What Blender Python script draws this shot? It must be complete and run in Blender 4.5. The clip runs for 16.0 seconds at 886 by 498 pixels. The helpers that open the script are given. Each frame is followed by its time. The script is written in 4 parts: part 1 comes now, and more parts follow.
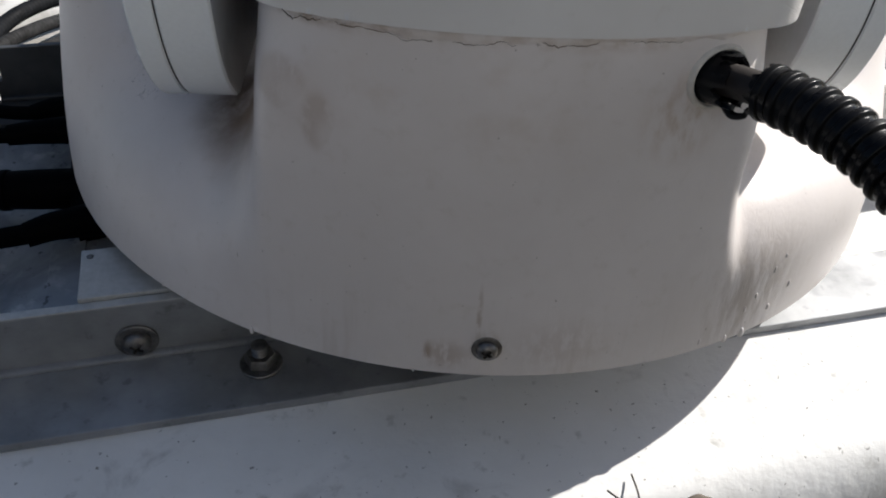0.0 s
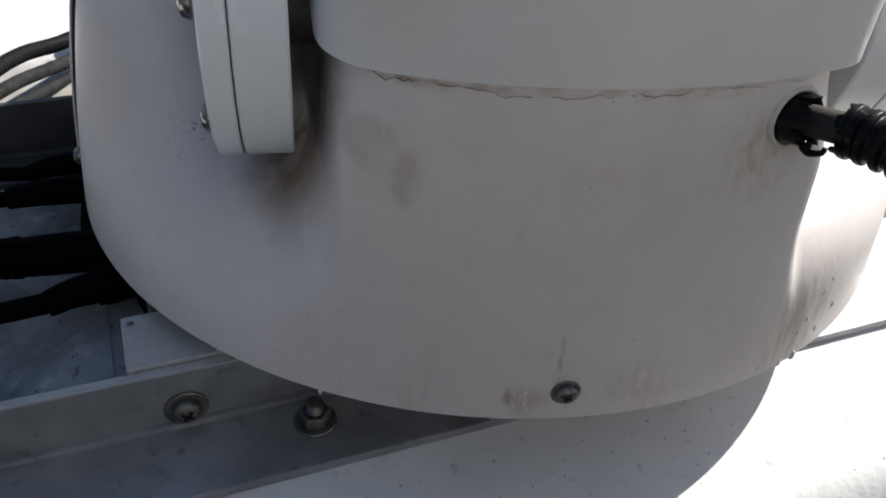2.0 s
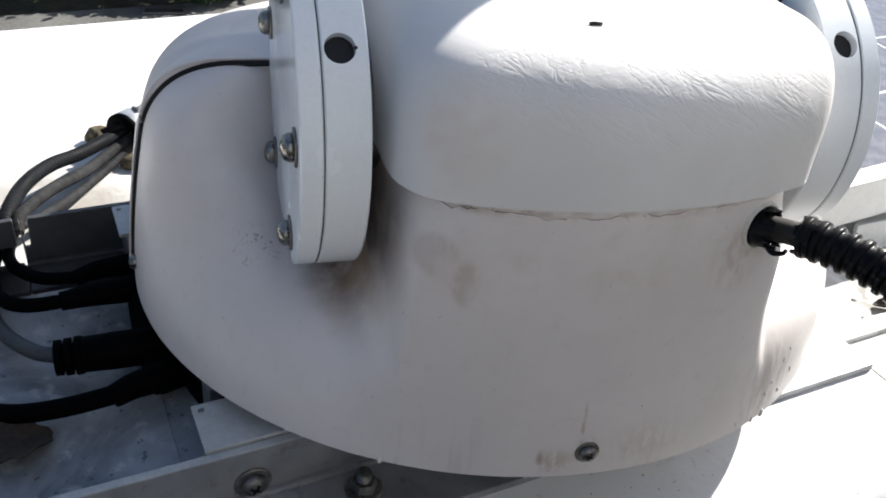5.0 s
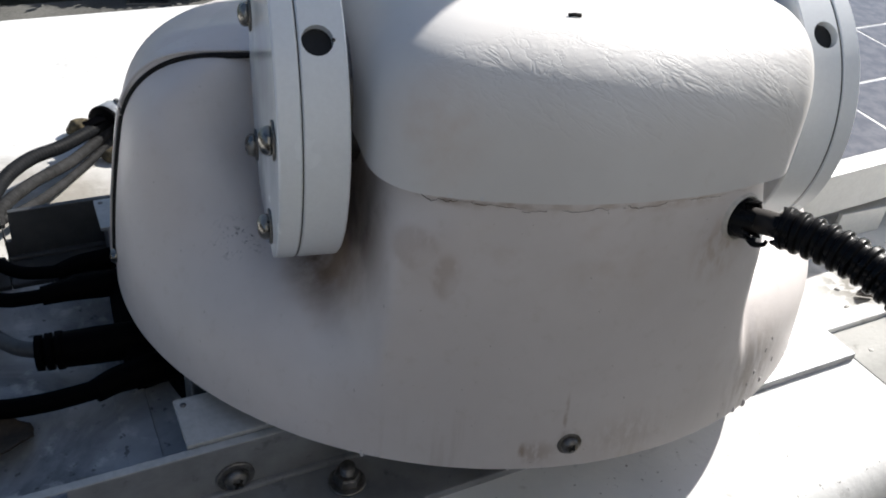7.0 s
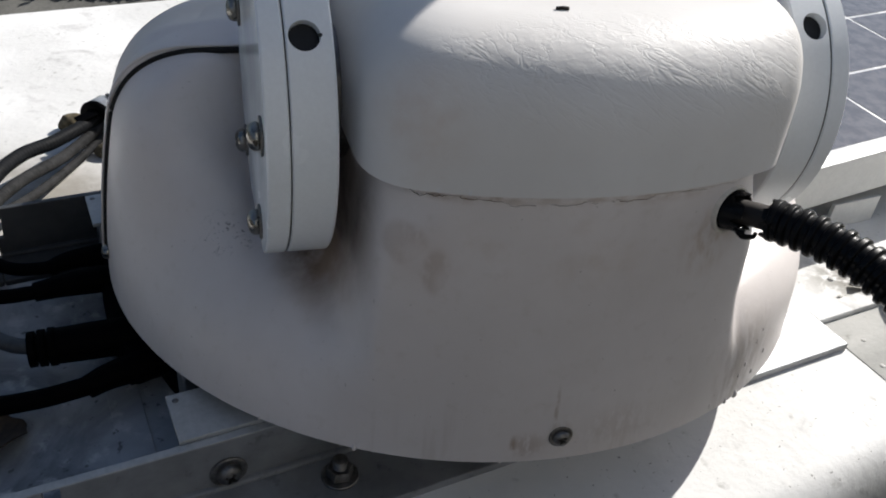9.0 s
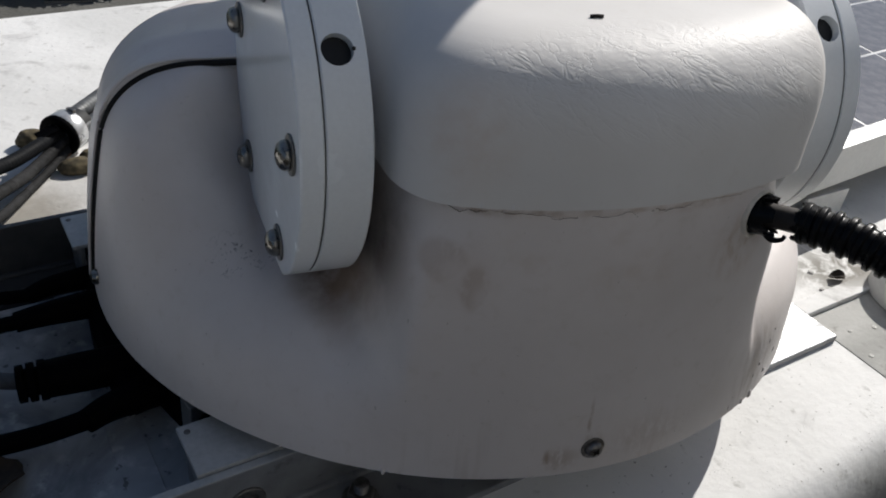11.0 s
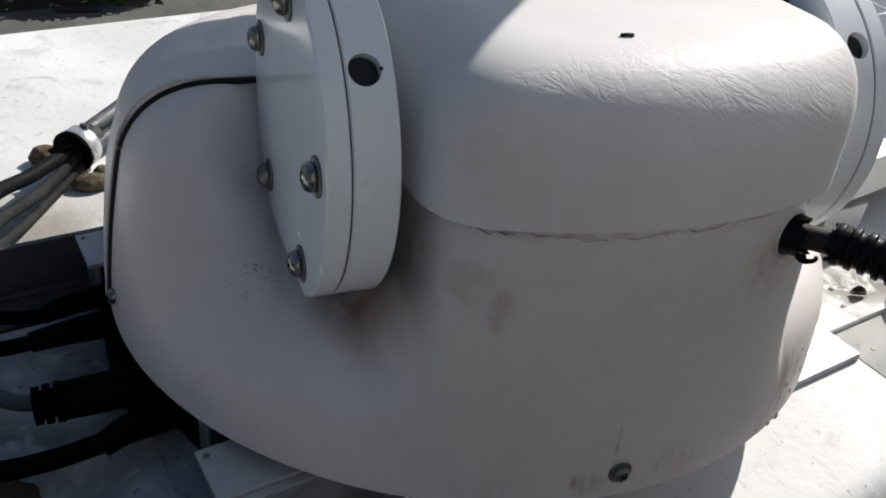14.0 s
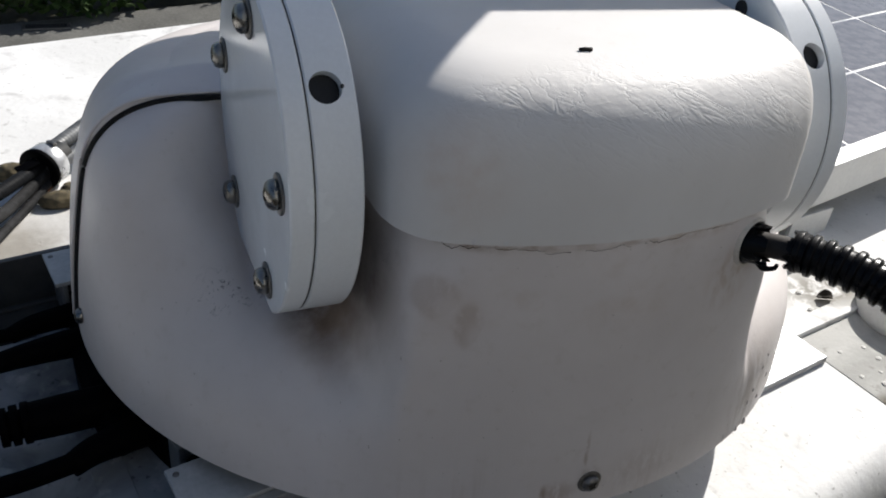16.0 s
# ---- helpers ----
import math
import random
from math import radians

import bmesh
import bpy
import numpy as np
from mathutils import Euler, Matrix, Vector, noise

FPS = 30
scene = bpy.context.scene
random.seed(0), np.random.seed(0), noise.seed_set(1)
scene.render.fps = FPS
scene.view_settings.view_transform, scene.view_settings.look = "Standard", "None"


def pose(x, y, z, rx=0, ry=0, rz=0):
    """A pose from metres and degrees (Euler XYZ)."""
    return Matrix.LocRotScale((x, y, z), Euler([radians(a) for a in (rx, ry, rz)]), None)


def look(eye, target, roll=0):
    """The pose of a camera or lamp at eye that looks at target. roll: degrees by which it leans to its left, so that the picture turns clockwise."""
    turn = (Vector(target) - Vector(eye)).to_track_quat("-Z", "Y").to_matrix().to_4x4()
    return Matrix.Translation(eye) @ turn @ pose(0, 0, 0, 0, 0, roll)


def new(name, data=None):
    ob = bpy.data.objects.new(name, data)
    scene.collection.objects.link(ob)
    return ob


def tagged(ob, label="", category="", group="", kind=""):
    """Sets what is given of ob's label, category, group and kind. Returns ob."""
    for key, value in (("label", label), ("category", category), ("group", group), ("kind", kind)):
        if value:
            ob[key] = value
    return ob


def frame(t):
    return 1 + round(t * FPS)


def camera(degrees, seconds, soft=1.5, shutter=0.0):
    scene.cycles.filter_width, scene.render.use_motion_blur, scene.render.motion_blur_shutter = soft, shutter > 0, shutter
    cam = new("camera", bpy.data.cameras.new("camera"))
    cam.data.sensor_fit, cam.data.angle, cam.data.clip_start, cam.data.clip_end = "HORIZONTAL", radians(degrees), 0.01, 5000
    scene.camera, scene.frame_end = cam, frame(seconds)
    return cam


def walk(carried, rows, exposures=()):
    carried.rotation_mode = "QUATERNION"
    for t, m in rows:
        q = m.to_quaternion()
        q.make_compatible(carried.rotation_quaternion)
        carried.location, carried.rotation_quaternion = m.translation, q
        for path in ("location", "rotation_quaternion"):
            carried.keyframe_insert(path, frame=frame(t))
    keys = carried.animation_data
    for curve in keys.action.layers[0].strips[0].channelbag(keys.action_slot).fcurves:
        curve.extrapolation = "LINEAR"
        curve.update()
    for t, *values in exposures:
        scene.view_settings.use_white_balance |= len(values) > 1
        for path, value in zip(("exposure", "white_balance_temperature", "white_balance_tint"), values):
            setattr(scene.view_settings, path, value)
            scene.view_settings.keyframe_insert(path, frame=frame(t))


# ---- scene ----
cam = camera(54.3, 16.0, soft=1.9)
ROWS = [
    (0.0, -0.0561, -0.4533, 0.2658, 48.81, -3.14, -2.82),
    (0.5, -0.0715, -0.4511, 0.2663, 49.04, -3.18, -3.70),
    (1.0, -0.0922, -0.4458, 0.2625, 49.98, -3.05, -5.03),
    (1.5, -0.1023, -0.4414, 0.2642, 50.65, -3.67, -6.97),
    (2.0, -0.1149, -0.4393, 0.2712, 50.45, -3.78, -9.18),
    (2.5, -0.1335, -0.4385, 0.2754, 51.41, -3.22, -11.01),
    (3.0, -0.1507, -0.4462, 0.2824, 52.75, -2.47, -11.90),
    (3.5, -0.1676, -0.4558, 0.3023, 54.32, -2.24, -12.03),
    (4.0, -0.1774, -0.4779, 0.3167, 55.36, -3.67, -13.08),
    (6.5, -0.1757, -0.4784, 0.3214, 55.10, -5.60, -14.51),
    (7.0, -0.1728, -0.4778, 0.3209, 54.89, -5.32, -14.79),
    (7.5, -0.1712, -0.4765, 0.3218, 54.56, -5.34, -15.10),
    (8.0, -0.1704, -0.4789, 0.3225, 54.34, -5.02, -15.02),
    (9.4, -0.1690, -0.4765, 0.3224, 54.35, -5.15, -15.30),
    (10.5, -0.1962, -0.4625, 0.3209, 54.41, -5.94, -19.35),
    (11.0, -0.2080, -0.4523, 0.3184, 54.71, -6.03, -20.26),
    (11.5, -0.2178, -0.4466, 0.3176, 54.53, -6.14, -20.62),
    (12.0, -0.2186, -0.4432, 0.3155, 54.55, -6.34, -20.16),
    (12.5, -0.2193, -0.4422, 0.3163, 54.86, -6.14, -20.43),
    (13.0, -0.2147, -0.4424, 0.3191, 55.13, -5.91, -20.89),
    (13.5, -0.2127, -0.4416, 0.3202, 55.62, -5.97, -20.77),
    (14.0, -0.2139, -0.4413, 0.3180, 55.33, -5.81, -20.08),
    (14.5, -0.2141, -0.4430, 0.3181, 55.23, -5.62, -19.97),
    (15.0, -0.2149, -0.4427, 0.3167, 55.59, -5.20, -20.15),
    (15.5, -0.2114, -0.4425, 0.3197, 55.66, -5.87, -21.54),
    (16.0, -0.2090, -0.4434, 0.3218, 56.04, -5.78, -21.83),
]
EXPOSURES = [(0.0, 0.60), (2.5, 0.84), (3.5, 1.32), (4.0, 1.38), (6.5, 0.84), (8, 0.64), (10.5, 0.06), (11.5, 0.03), (13.0, 0.13), (16.0, 0.42)]
walk(cam, [(t, pose(x, y, z, rx, ry, rz)) for t, x, y, z, rx, ry, rz in ROWS], EXPOSURES)

# ---- light ----
SUN_AZ, SUN_EL = 59.0, 38.0      # degrees from +y towards +x, degrees above the horizon
to_sun = Vector((math.sin(radians(SUN_AZ)) * math.cos(radians(SUN_EL)), math.cos(radians(SUN_AZ)) * math.cos(radians(SUN_EL)), math.sin(radians(SUN_EL))))
world = bpy.data.worlds.new("sky")
scene.world = world
world.use_nodes = True
sky = world.node_tree.nodes.new("ShaderNodeTexSky")
sky.sky_type, sky.sun_disc = "NISHITA", False
sky.sun_elevation, sky.sun_rotation = radians(SUN_EL), radians(SUN_AZ)
world.node_tree.links.new(sky.outputs["Color"], world.node_tree.nodes["Background"].inputs["Color"])
world.node_tree.nodes["Background"].inputs["Strength"].default_value = 0.060
sun = new("sun", bpy.data.lights.new("sun", "SUN"))
sun.data.energy, sun.data.angle, sun.data.color = 4.1, radians(0.53), (1.0, 0.965, 0.915)
sun.matrix_world = look(to_sun * 5, (0, 0, 0))


# ---- materials ----
class Nodes:
    """A small builder for one node material."""

    def __init__(self, name, color=(0.5, 0.5, 0.5), rough=0.5, metal=0.0):
        self.mat = bpy.data.materials.new(name)
        self.mat.use_nodes = True
        self.tree = self.mat.node_tree
        self.bsdf = self.tree.nodes["Principled BSDF"]
        self.bsdf.inputs["Base Color"].default_value = (*color, 1)
        self.bsdf.inputs["Roughness"].default_value = rough
        self.bsdf.inputs["Metallic"].default_value = metal
        self.coord = self.tree.nodes.new("ShaderNodeTexCoord").outputs["Object"]
        self.heights = []

    def add(self, kind, **inputs):
        node = self.tree.nodes.new(kind)
        for key, value in inputs.items():
            self.put(node, key.replace("_", " "), value)
        return node

    def put(self, node, key, value):
        socket = node.inputs[int(key[1:]) if key[0] == "i" and key[1:].isdigit() else key]
        if hasattr(value, "is_output"):
            self.tree.links.new(value, socket)
        else:
            socket.default_value = value

    def math(self, op, a, b=0.0, clamp=False):
        node = self.tree.nodes.new("ShaderNodeMath")
        node.operation, node.use_clamp = op, clamp
        self.put(node, "i0", a), self.put(node, "i1", b)
        return node.outputs[0]

    def scaled(self, sx, sy, sz, offset=(0, 0, 0)):
        node = self.tree.nodes.new("ShaderNodeMapping")
        self.put(node, "Vector", self.coord)
        node.inputs["Scale"].default_value = (sx, sy, sz)
        node.inputs["Location"].default_value = offset
        return node.outputs[0]

    def noise(self, scale, detail=4.0, rough=0.6, vector=None, distortion=0.0):
        node = self.add("ShaderNodeTexNoise", Vector=vector or self.coord, Scale=scale, Detail=detail, Roughness=rough, Distortion=distortion)
        return node.outputs["Fac"]

    def ramp(self, value, low, high, to_low=0.0, to_high=1.0):
        node = self.tree.nodes.new("ShaderNodeMapRange")
        node.interpolation_type = "SMOOTHSTEP"
        for key, v in zip(("Value", "From Min", "From Max", "To Min", "To Max"), (value, low, high, to_low, to_high)):
            self.put(node, key, v)
        return node.outputs[0]

    def ball(self, center, radii):
        """1 at the centre of an ellipsoid, falling to 0 at its surface."""
        sub = self.tree.nodes.new("ShaderNodeVectorMath")
        sub.operation = "SUBTRACT"
        self.put(sub, "i0", self.coord)
        sub.inputs[1].default_value = center
        div = self.tree.nodes.new("ShaderNodeVectorMath")
        div.operation = "DIVIDE"
        self.tree.links.new(sub.outputs[0], div.inputs[0])
        div.inputs[1].default_value = radii
        length = self.tree.nodes.new("ShaderNodeVectorMath")
        length.operation = "LENGTH"
        self.tree.links.new(div.outputs[0], length.inputs[0])
        return self.ramp(length.outputs["Value"], 0.15, 1.0, 1.0, 0.0)

    def mix(self, fac, a, b):
        node = self.tree.nodes.new("ShaderNodeMix")
        node.data_type = "RGBA"
        self.put(node, "i0", fac)
        for i, c in ((6, a), (7, b)):
            self.put(node, "i%d" % i, c if hasattr(c, "is_output") else (*c, 1))
        return node.outputs[2]

    def color(self, value):
        self.put(self.bsdf, "Base Color", value)

    def rough(self, value):
        self.put(self.bsdf, "Roughness", value)

    def bump(self, height, strength=0.3, distance=0.001):
        node = self.add("ShaderNodeBump", Strength=strength, Distance=distance, Height=height)
        if self.heights:
            self.tree.links.new(self.heights[-1], node.inputs["Normal"])
        self.heights.append(node.outputs[0])
        self.tree.links.new(node.outputs[0], self.bsdf.inputs["Normal"])


def plain(name, color, rough=0.5, metal=0.0, grain=300.0, amount=0.15, bump=0.15, blotch=25.0, gloss=0.5):
    """A surface with blotches, fine grain and a slight relief."""
    n = Nodes(name, color, rough, metal)
    n.bsdf.inputs["Specular IOR Level"].default_value = gloss
    fine, coarse = n.noise(grain, 3), n.noise(blotch, 5)
    dark = tuple(c * (1 - amount * 2) for c in color)
    light = tuple(min(1, c * (1 + amount)) for c in color)
    n.color(n.mix(n.ramp(n.math("ADD", n.math("MULTIPLY", fine, 0.4), n.math("MULTIPLY", coarse, 0.6)), 0.3, 0.7), dark, light))
    n.rough(n.ramp(coarse, 0.3, 0.7, max(0.05, rough - 0.1), min(1, rough + 0.12)))
    if bump:
        n.bump(fine, bump, 0.0004)
    return n.mat


def shell_paint():
    """Weathered off-white gelcoat of the tracker's housing, with dirt in the pocket, smudges and a dirty lower edge."""
    n = Nodes("weathered_shell", rough=0.42)
    base = n.mix(n.ramp(n.noise(9, 5), 0.35, 0.68), (0.664, 0.611, 0.583), (0.735, 0.682, 0.658))
    base = n.mix(n.ramp(n.noise(140, 4), 0.55, 0.75, 0.0, 0.25), base, (0.55, 0.49, 0.43))
    streak = n.ramp(n.noise(1.0, 4, vector=n.scaled(150, 150, 9)), 0.52, 0.75, 0.0, 0.22)
    low = n.ball((-0.03, -0.22, -0.02), (0.16, 0.08, 0.06))
    base = n.mix(n.math("MULTIPLY", streak, low), base, (0.33, 0.25, 0.18))
    base = n.mix(n.ramp(n.noise(430, 2, 0.4), 0.755, 0.785, 0, 0.5), base, (0.22, 0.18, 0.14))
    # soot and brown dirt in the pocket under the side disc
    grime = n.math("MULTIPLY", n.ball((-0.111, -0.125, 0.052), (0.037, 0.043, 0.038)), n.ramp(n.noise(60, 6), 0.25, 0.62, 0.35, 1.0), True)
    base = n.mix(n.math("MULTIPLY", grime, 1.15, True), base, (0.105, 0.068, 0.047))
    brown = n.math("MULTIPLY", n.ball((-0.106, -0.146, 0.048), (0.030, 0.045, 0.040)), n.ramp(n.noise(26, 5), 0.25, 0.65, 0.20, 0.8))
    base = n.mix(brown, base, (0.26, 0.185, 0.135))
    specks = n.math("MULTIPLY", n.ball((-0.155, -0.100, 0.048), (0.026, 0.017, 0.020)), n.ramp(n.noise(230, 6, distortion=2.0), 0.595, 0.645, 0, 0.8), True)
    base = n.mix(specks, base, (0.06, 0.055, 0.05))
    # column flank beside the disc: its shade painted in along with brown dirt
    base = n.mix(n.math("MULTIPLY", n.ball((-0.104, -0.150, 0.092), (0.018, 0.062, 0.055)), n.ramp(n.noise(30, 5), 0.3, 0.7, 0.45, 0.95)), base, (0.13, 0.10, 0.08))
    for c, q in (((-0.1316, -0.1423, 0.0493), (0.0016, 0.0016, 0.0016)), ((-0.1130, -0.1560, 0.0380), (0.0014, 0.0016, 0.0012)), ((-0.1150, -0.121, 0.049), (0.0060, 0.0012, 0.004))):
        base = n.mix(n.ball(c, q), base, (0.03, 0.025, 0.02))
    # two brown finger smudges on the front
    scuff = n.ramp(n.noise(1.0, 5, vector=n.scaled(100, 100, 60)), 0.34, 0.52)
    for c, r, a in (((-0.0905, -0.203, 0.1015), (0.0135, 0.02, 0.0135), 0.34), ((-0.0775, -0.208, 0.0893), (0.0080, 0.02, 0.0150), 0.38)):
        worn = n.ball((c[0] + 0.4 * r[0], c[1], c[2] - 0.35 * r[2]), [q * 0.75 for q in r])
        crescent = n.math("SUBTRACT", n.ramp(n.ball(c, r), 0.0, 0.55), n.math("MULTIPLY", worn, 0.85), True)
        base = n.mix(n.math("MULTIPLY", n.math("MULTIPLY", crescent, scuff), a), base, (0.36, 0.265, 0.195))
    base = n.mix(n.math("MULTIPLY", n.ball((-0.084, -0.206, 0.097), (0.026, 0.02, 0.024)), 0.12), base, (0.33, 0.235, 0.165))
    # rust-brown run marks round the housing screw
    for c, r, a in (((-0.0178, -0.225, 0.0165), (0.0016, 0.02, 0.018), 0.5), ((-0.0140, -0.226, 0.001), (0.009, 0.02, 0.009), 0.45), ((-0.0370, -0.223, -0.004), (0.0025, 0.02, 0.007), 0.65), ((-0.030, -0.224, -0.005), (0.014, 0.02, 0.010), 0.40), ((0.016, -0.226, 0.0), (0.03, 0.02, 0.02), 0.18)):
        base = n.mix(n.math("MULTIPLY", n.math("MULTIPLY", n.ball(c, r), n.ramp(n.noise(1.0, 5, vector=n.scaled(320, 320, 140)), 0.36, 0.56)), a), base, (0.30, 0.20, 0.13))
    # brown dirt along the lid's joint and round the cable gland
    joint = n.math("MULTIPLY", n.ball((-0.075, -0.205, 0.1275), (0.06, 0.06, 0.006)), n.ramp(n.noise(1.0, 5, vector=n.scaled(110, 110, 160)), 0.35, 0.62))
    base = n.mix(n.math("MULTIPLY", joint, 0.75), base, (0.30, 0.21, 0.15))
    joint = n.math("MULTIPLY", n.ball((0.01, -0.215, 0.127), (0.07, 0.06, 0.007)), n.ramp(n.noise(1.0, 5, vector=n.scaled(90, 90, 120)), 0.42, 0.68))
    base = n.mix(n.math("MULTIPLY", joint, 0.5), base, (0.38, 0.27, 0.19))
    gland = n.math("MULTIPLY", n.ball((0.046, -0.212, 0.098), (0.020, 0.03, 0.022)), n.ramp(n.noise(1.0, 5, vector=n.scaled(140, 140, 60)), 0.36, 0.62))
    base = n.mix(n.math("MULTIPLY", gland, 0.6), base, (0.42, 0.29, 0.19))
    # brown grime on the worn flank
    base = n.mix(n.math("MULTIPLY", n.ball((0.100, -0.200, 0.004), (0.034, 0.035, 0.042)), n.ramp(n.noise(1.0, 5, vector=n.scaled(200, 200, 45)), 0.36, 0.62, 0, 0.50)), base, (0.28, 0.21, 0.15))
    # tan bloom below the lid
    base = n.mix(n.math("MULTIPLY", n.ball((-0.02, -0.22, 0.105), (0.12, 0.05, 0.035)), n.ramp(n.noise(40, 4), 0.45, 0.8, 0, 0.4)), base, (0.50, 0.40, 0.31))
    n.color(base)
    n.rough(n.ramp(n.noise(30, 4), 0.3, 0.7, 0.36, 0.55))
    n.bump(n.noise(420, 3), 0.10, 0.0004)
    # worn, wrinkled lower right flank
    flank = n.math("MULTIPLY", n.ball((0.10, -0.20, 0.015), (0.055, 0.06, 0.06)), n.noise(1.0, 5, vector=n.scaled(280, 280, 60), distortion=1.2))
    n.bump(flank, 0.2, 0.0012)
    return n.mat


def lid_paint():
    """The same gelcoat on the lid, whose sun-baked front edge is wrinkled like leather."""
    n = Nodes("wrinkled_lid", rough=0.55)
    n.bsdf.inputs["Specular IOR Level"].default_value = 0.35
    base = n.mix(n.ramp(n.noise(9, 5), 0.35, 0.68), (0.675, 0.652, 0.628), (0.735, 0.715, 0.695))
    base = n.mix(n.ramp(n.noise(150, 4), 0.6, 0.8, 0.0, 0.2), base, (0.55, 0.49, 0.43))
    base = n.mix(n.math("MULTIPLY", n.ball((-0.085, -0.2, 0.155), (0.03, 0.03, 0.032)), n.ramp(n.noise(45, 4), 0.35, 0.7, 0.10, 0.45)), base, (0.56, 0.42, 0.335))
    n.color(base)
    n.bump(n.noise(420, 3), 0.08, 0.0004)
    # fine sloping creases, crossed by a few deeper ones
    def streaks(stretch, turn, detail, distortion):
        m = n.tree.nodes.new("ShaderNodeMapping")
        n.put(m, "Vector", n.coord)
        m.vector_type = "TEXTURE"
        m.inputs["Rotation"].default_value = (0, radians(turn), 0)
        m.inputs["Scale"].default_value = [1 / q for q in stretch]
        return n.noise(1.0, detail, 0.6, m.outputs[0], distortion)
    patch = n.math("ADD", n.ball((0.01, -0.206, 0.175), (0.145, 0.050, 0.031)), n.ball((0.085, -0.195, 0.150), (0.024, 0.05, 0.05)), True)
    patch = n.math("MULTIPLY", n.ramp(patch, 0.0, 0.7), n.ramp(n.noise(28, 3), 0.30, 0.60, 0.25, 1.0))
    fold = n.ramp(streaks((38, 110, 190), 30, 4, 0.5), 0.38, 0.62)
    cross = n.ramp(streaks((70, 130, 260), -12, 3, 0.7), 0.40, 0.60)
    deep = n.ramp(n.math("ABSOLUTE", n.math("SUBTRACT", streaks((22, 70, 110), 34, 3, 0.8), 0.5)), 0.0, 0.035)
    wrinkle = n.math("ADD", n.math("ADD", n.math("MULTIPLY", fold, 0.5), n.math("MULTIPLY", cross, 0.22)), n.math("MULTIPLY", deep, 0.55))
    n.bump(n.math("MULTIPLY", wrinkle, patch), 0.19, 0.0012)
    return n.mat


def slab_paint():
    """White-coated concrete, stained and gritty."""
    n = Nodes("white_coated_slab", rough=0.7)
    base = n.mix(n.ramp(n.noise(6, 6), 0.35, 0.65), (0.72, 0.714, 0.696), (0.86, 0.852, 0.835))
    base = n.mix(n.ramp(n.noise(22, 6, distortion=0.6), 0.56, 0.72, 0, 0.45), base, (0.26, 0.25, 0.235))
    base = n.mix(n.ramp(n.noise(75, 5), 0.60, 0.75, 0, 0.5), base, (0.30, 0.29, 0.26))
    base = n.mix(n.ramp(n.noise(260, 3), 0.66, 0.72, 0, 0.7), base, (0.14, 0.13, 0.11))
    # beige dirt near the rear rail, and a damp stain by the base plate
    base = n.mix(n.math("MULTIPLY", n.ball((-0.29, 0.13, -0.054), (0.20, 0.11, 0.08)), n.ramp(n.noise(16, 5), 0.3, 0.6, 0.35, 0.85)), base, (0.27, 0.245, 0.205))
    base = n.mix(n.math("MULTIPLY", n.ball((0.318, -0.061, -0.054), (0.080, 0.05, 0.05)), n.ramp(n.noise(30, 5, distortion=1.0), 0.40, 0.56, 0, 0.9)), base, (0.13, 0.115, 0.085))
    # grey dirt along the worn near edge
    base = n.mix(n.math("MULTIPLY", n.ball((0.225, -0.250, -0.07), (0.085, 0.042, 0.06)), n.ramp(n.noise(28, 6), 0.25, 0.55, 0.35, 1.0)), base, (0.17, 0.165, 0.14))
    n.color(base)
    n.bump(n.noise(180, 5), 0.4, 0.001)
    n.bump(n.noise(18, 5), 0.3, 0.004)
    return n.mat


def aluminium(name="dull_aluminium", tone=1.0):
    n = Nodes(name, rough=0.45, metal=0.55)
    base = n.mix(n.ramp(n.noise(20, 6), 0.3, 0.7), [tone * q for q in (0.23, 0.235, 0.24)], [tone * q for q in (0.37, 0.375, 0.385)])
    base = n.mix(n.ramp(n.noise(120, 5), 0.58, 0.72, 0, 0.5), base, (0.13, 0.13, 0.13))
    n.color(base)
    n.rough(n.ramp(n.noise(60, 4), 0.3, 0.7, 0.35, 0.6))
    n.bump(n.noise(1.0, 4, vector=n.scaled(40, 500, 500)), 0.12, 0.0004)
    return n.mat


PALE_ALU = plain("pale_aluminium", (0.46, 0.47, 0.47), 0.45, 0.2, 300, 0.10, 0.15, 40)
# the last is the same aluminium with the rear rail's shade in its tone
SHELL, LID, SLAB, ALU, SHADED_ALU = shell_paint(), lid_paint(), slab_paint(), aluminium(), aluminium("shaded_aluminium", 0.30)
DISC = plain("anodised_disc", (0.84, 0.865, 0.885), 0.17, 0.0, 500, 0.025, 0.02, 8)
STEEL = plain("stainless_steel", (0.31, 0.295, 0.27), 0.28, 1.0, 600, 0.18, 0.1, 120)
OLD_STEEL = plain("dull_steel", (0.22, 0.21, 0.20), 0.4, 0.9, 500, 0.25, 0.2, 90)
DARK = plain("dark_recess", (0.02, 0.02, 0.02), 0.6, 0.0, 300, 0.2)
BORE = plain("dark_bore", (0.014, 0.015, 0.017), 0.45, 0.3, 300, 0.2)
BLACK = plain("black_plastic", (0.004, 0.004, 0.005), 0.30, 0.0, 350, 0.2, 0.2, 60, 0.16)
RUBBER = plain("black_rubber", (0.002, 0.002, 0.0025), 0.55, 0.0, 400, 0.2, 0.2, 60, 0.02)
GREY_CABLE = plain("grey_cable", (0.05, 0.054, 0.06), 0.5, 0.0, 300, 0.25, 0.3, 70)
DARK_BROWN = plain("dark_brown", (0.007, 0.005, 0.004), 0.8, 0.0, 300, 0.2)
CRACK = plain("cracked_sealant", (0.16, 0.12, 0.09), 0.8, 0.0, 300, 0.3)
RING = plain("cream_sealant", (0.66, 0.61, 0.54), 0.6, 0.0, 200, 0.12, 0.4, 60)


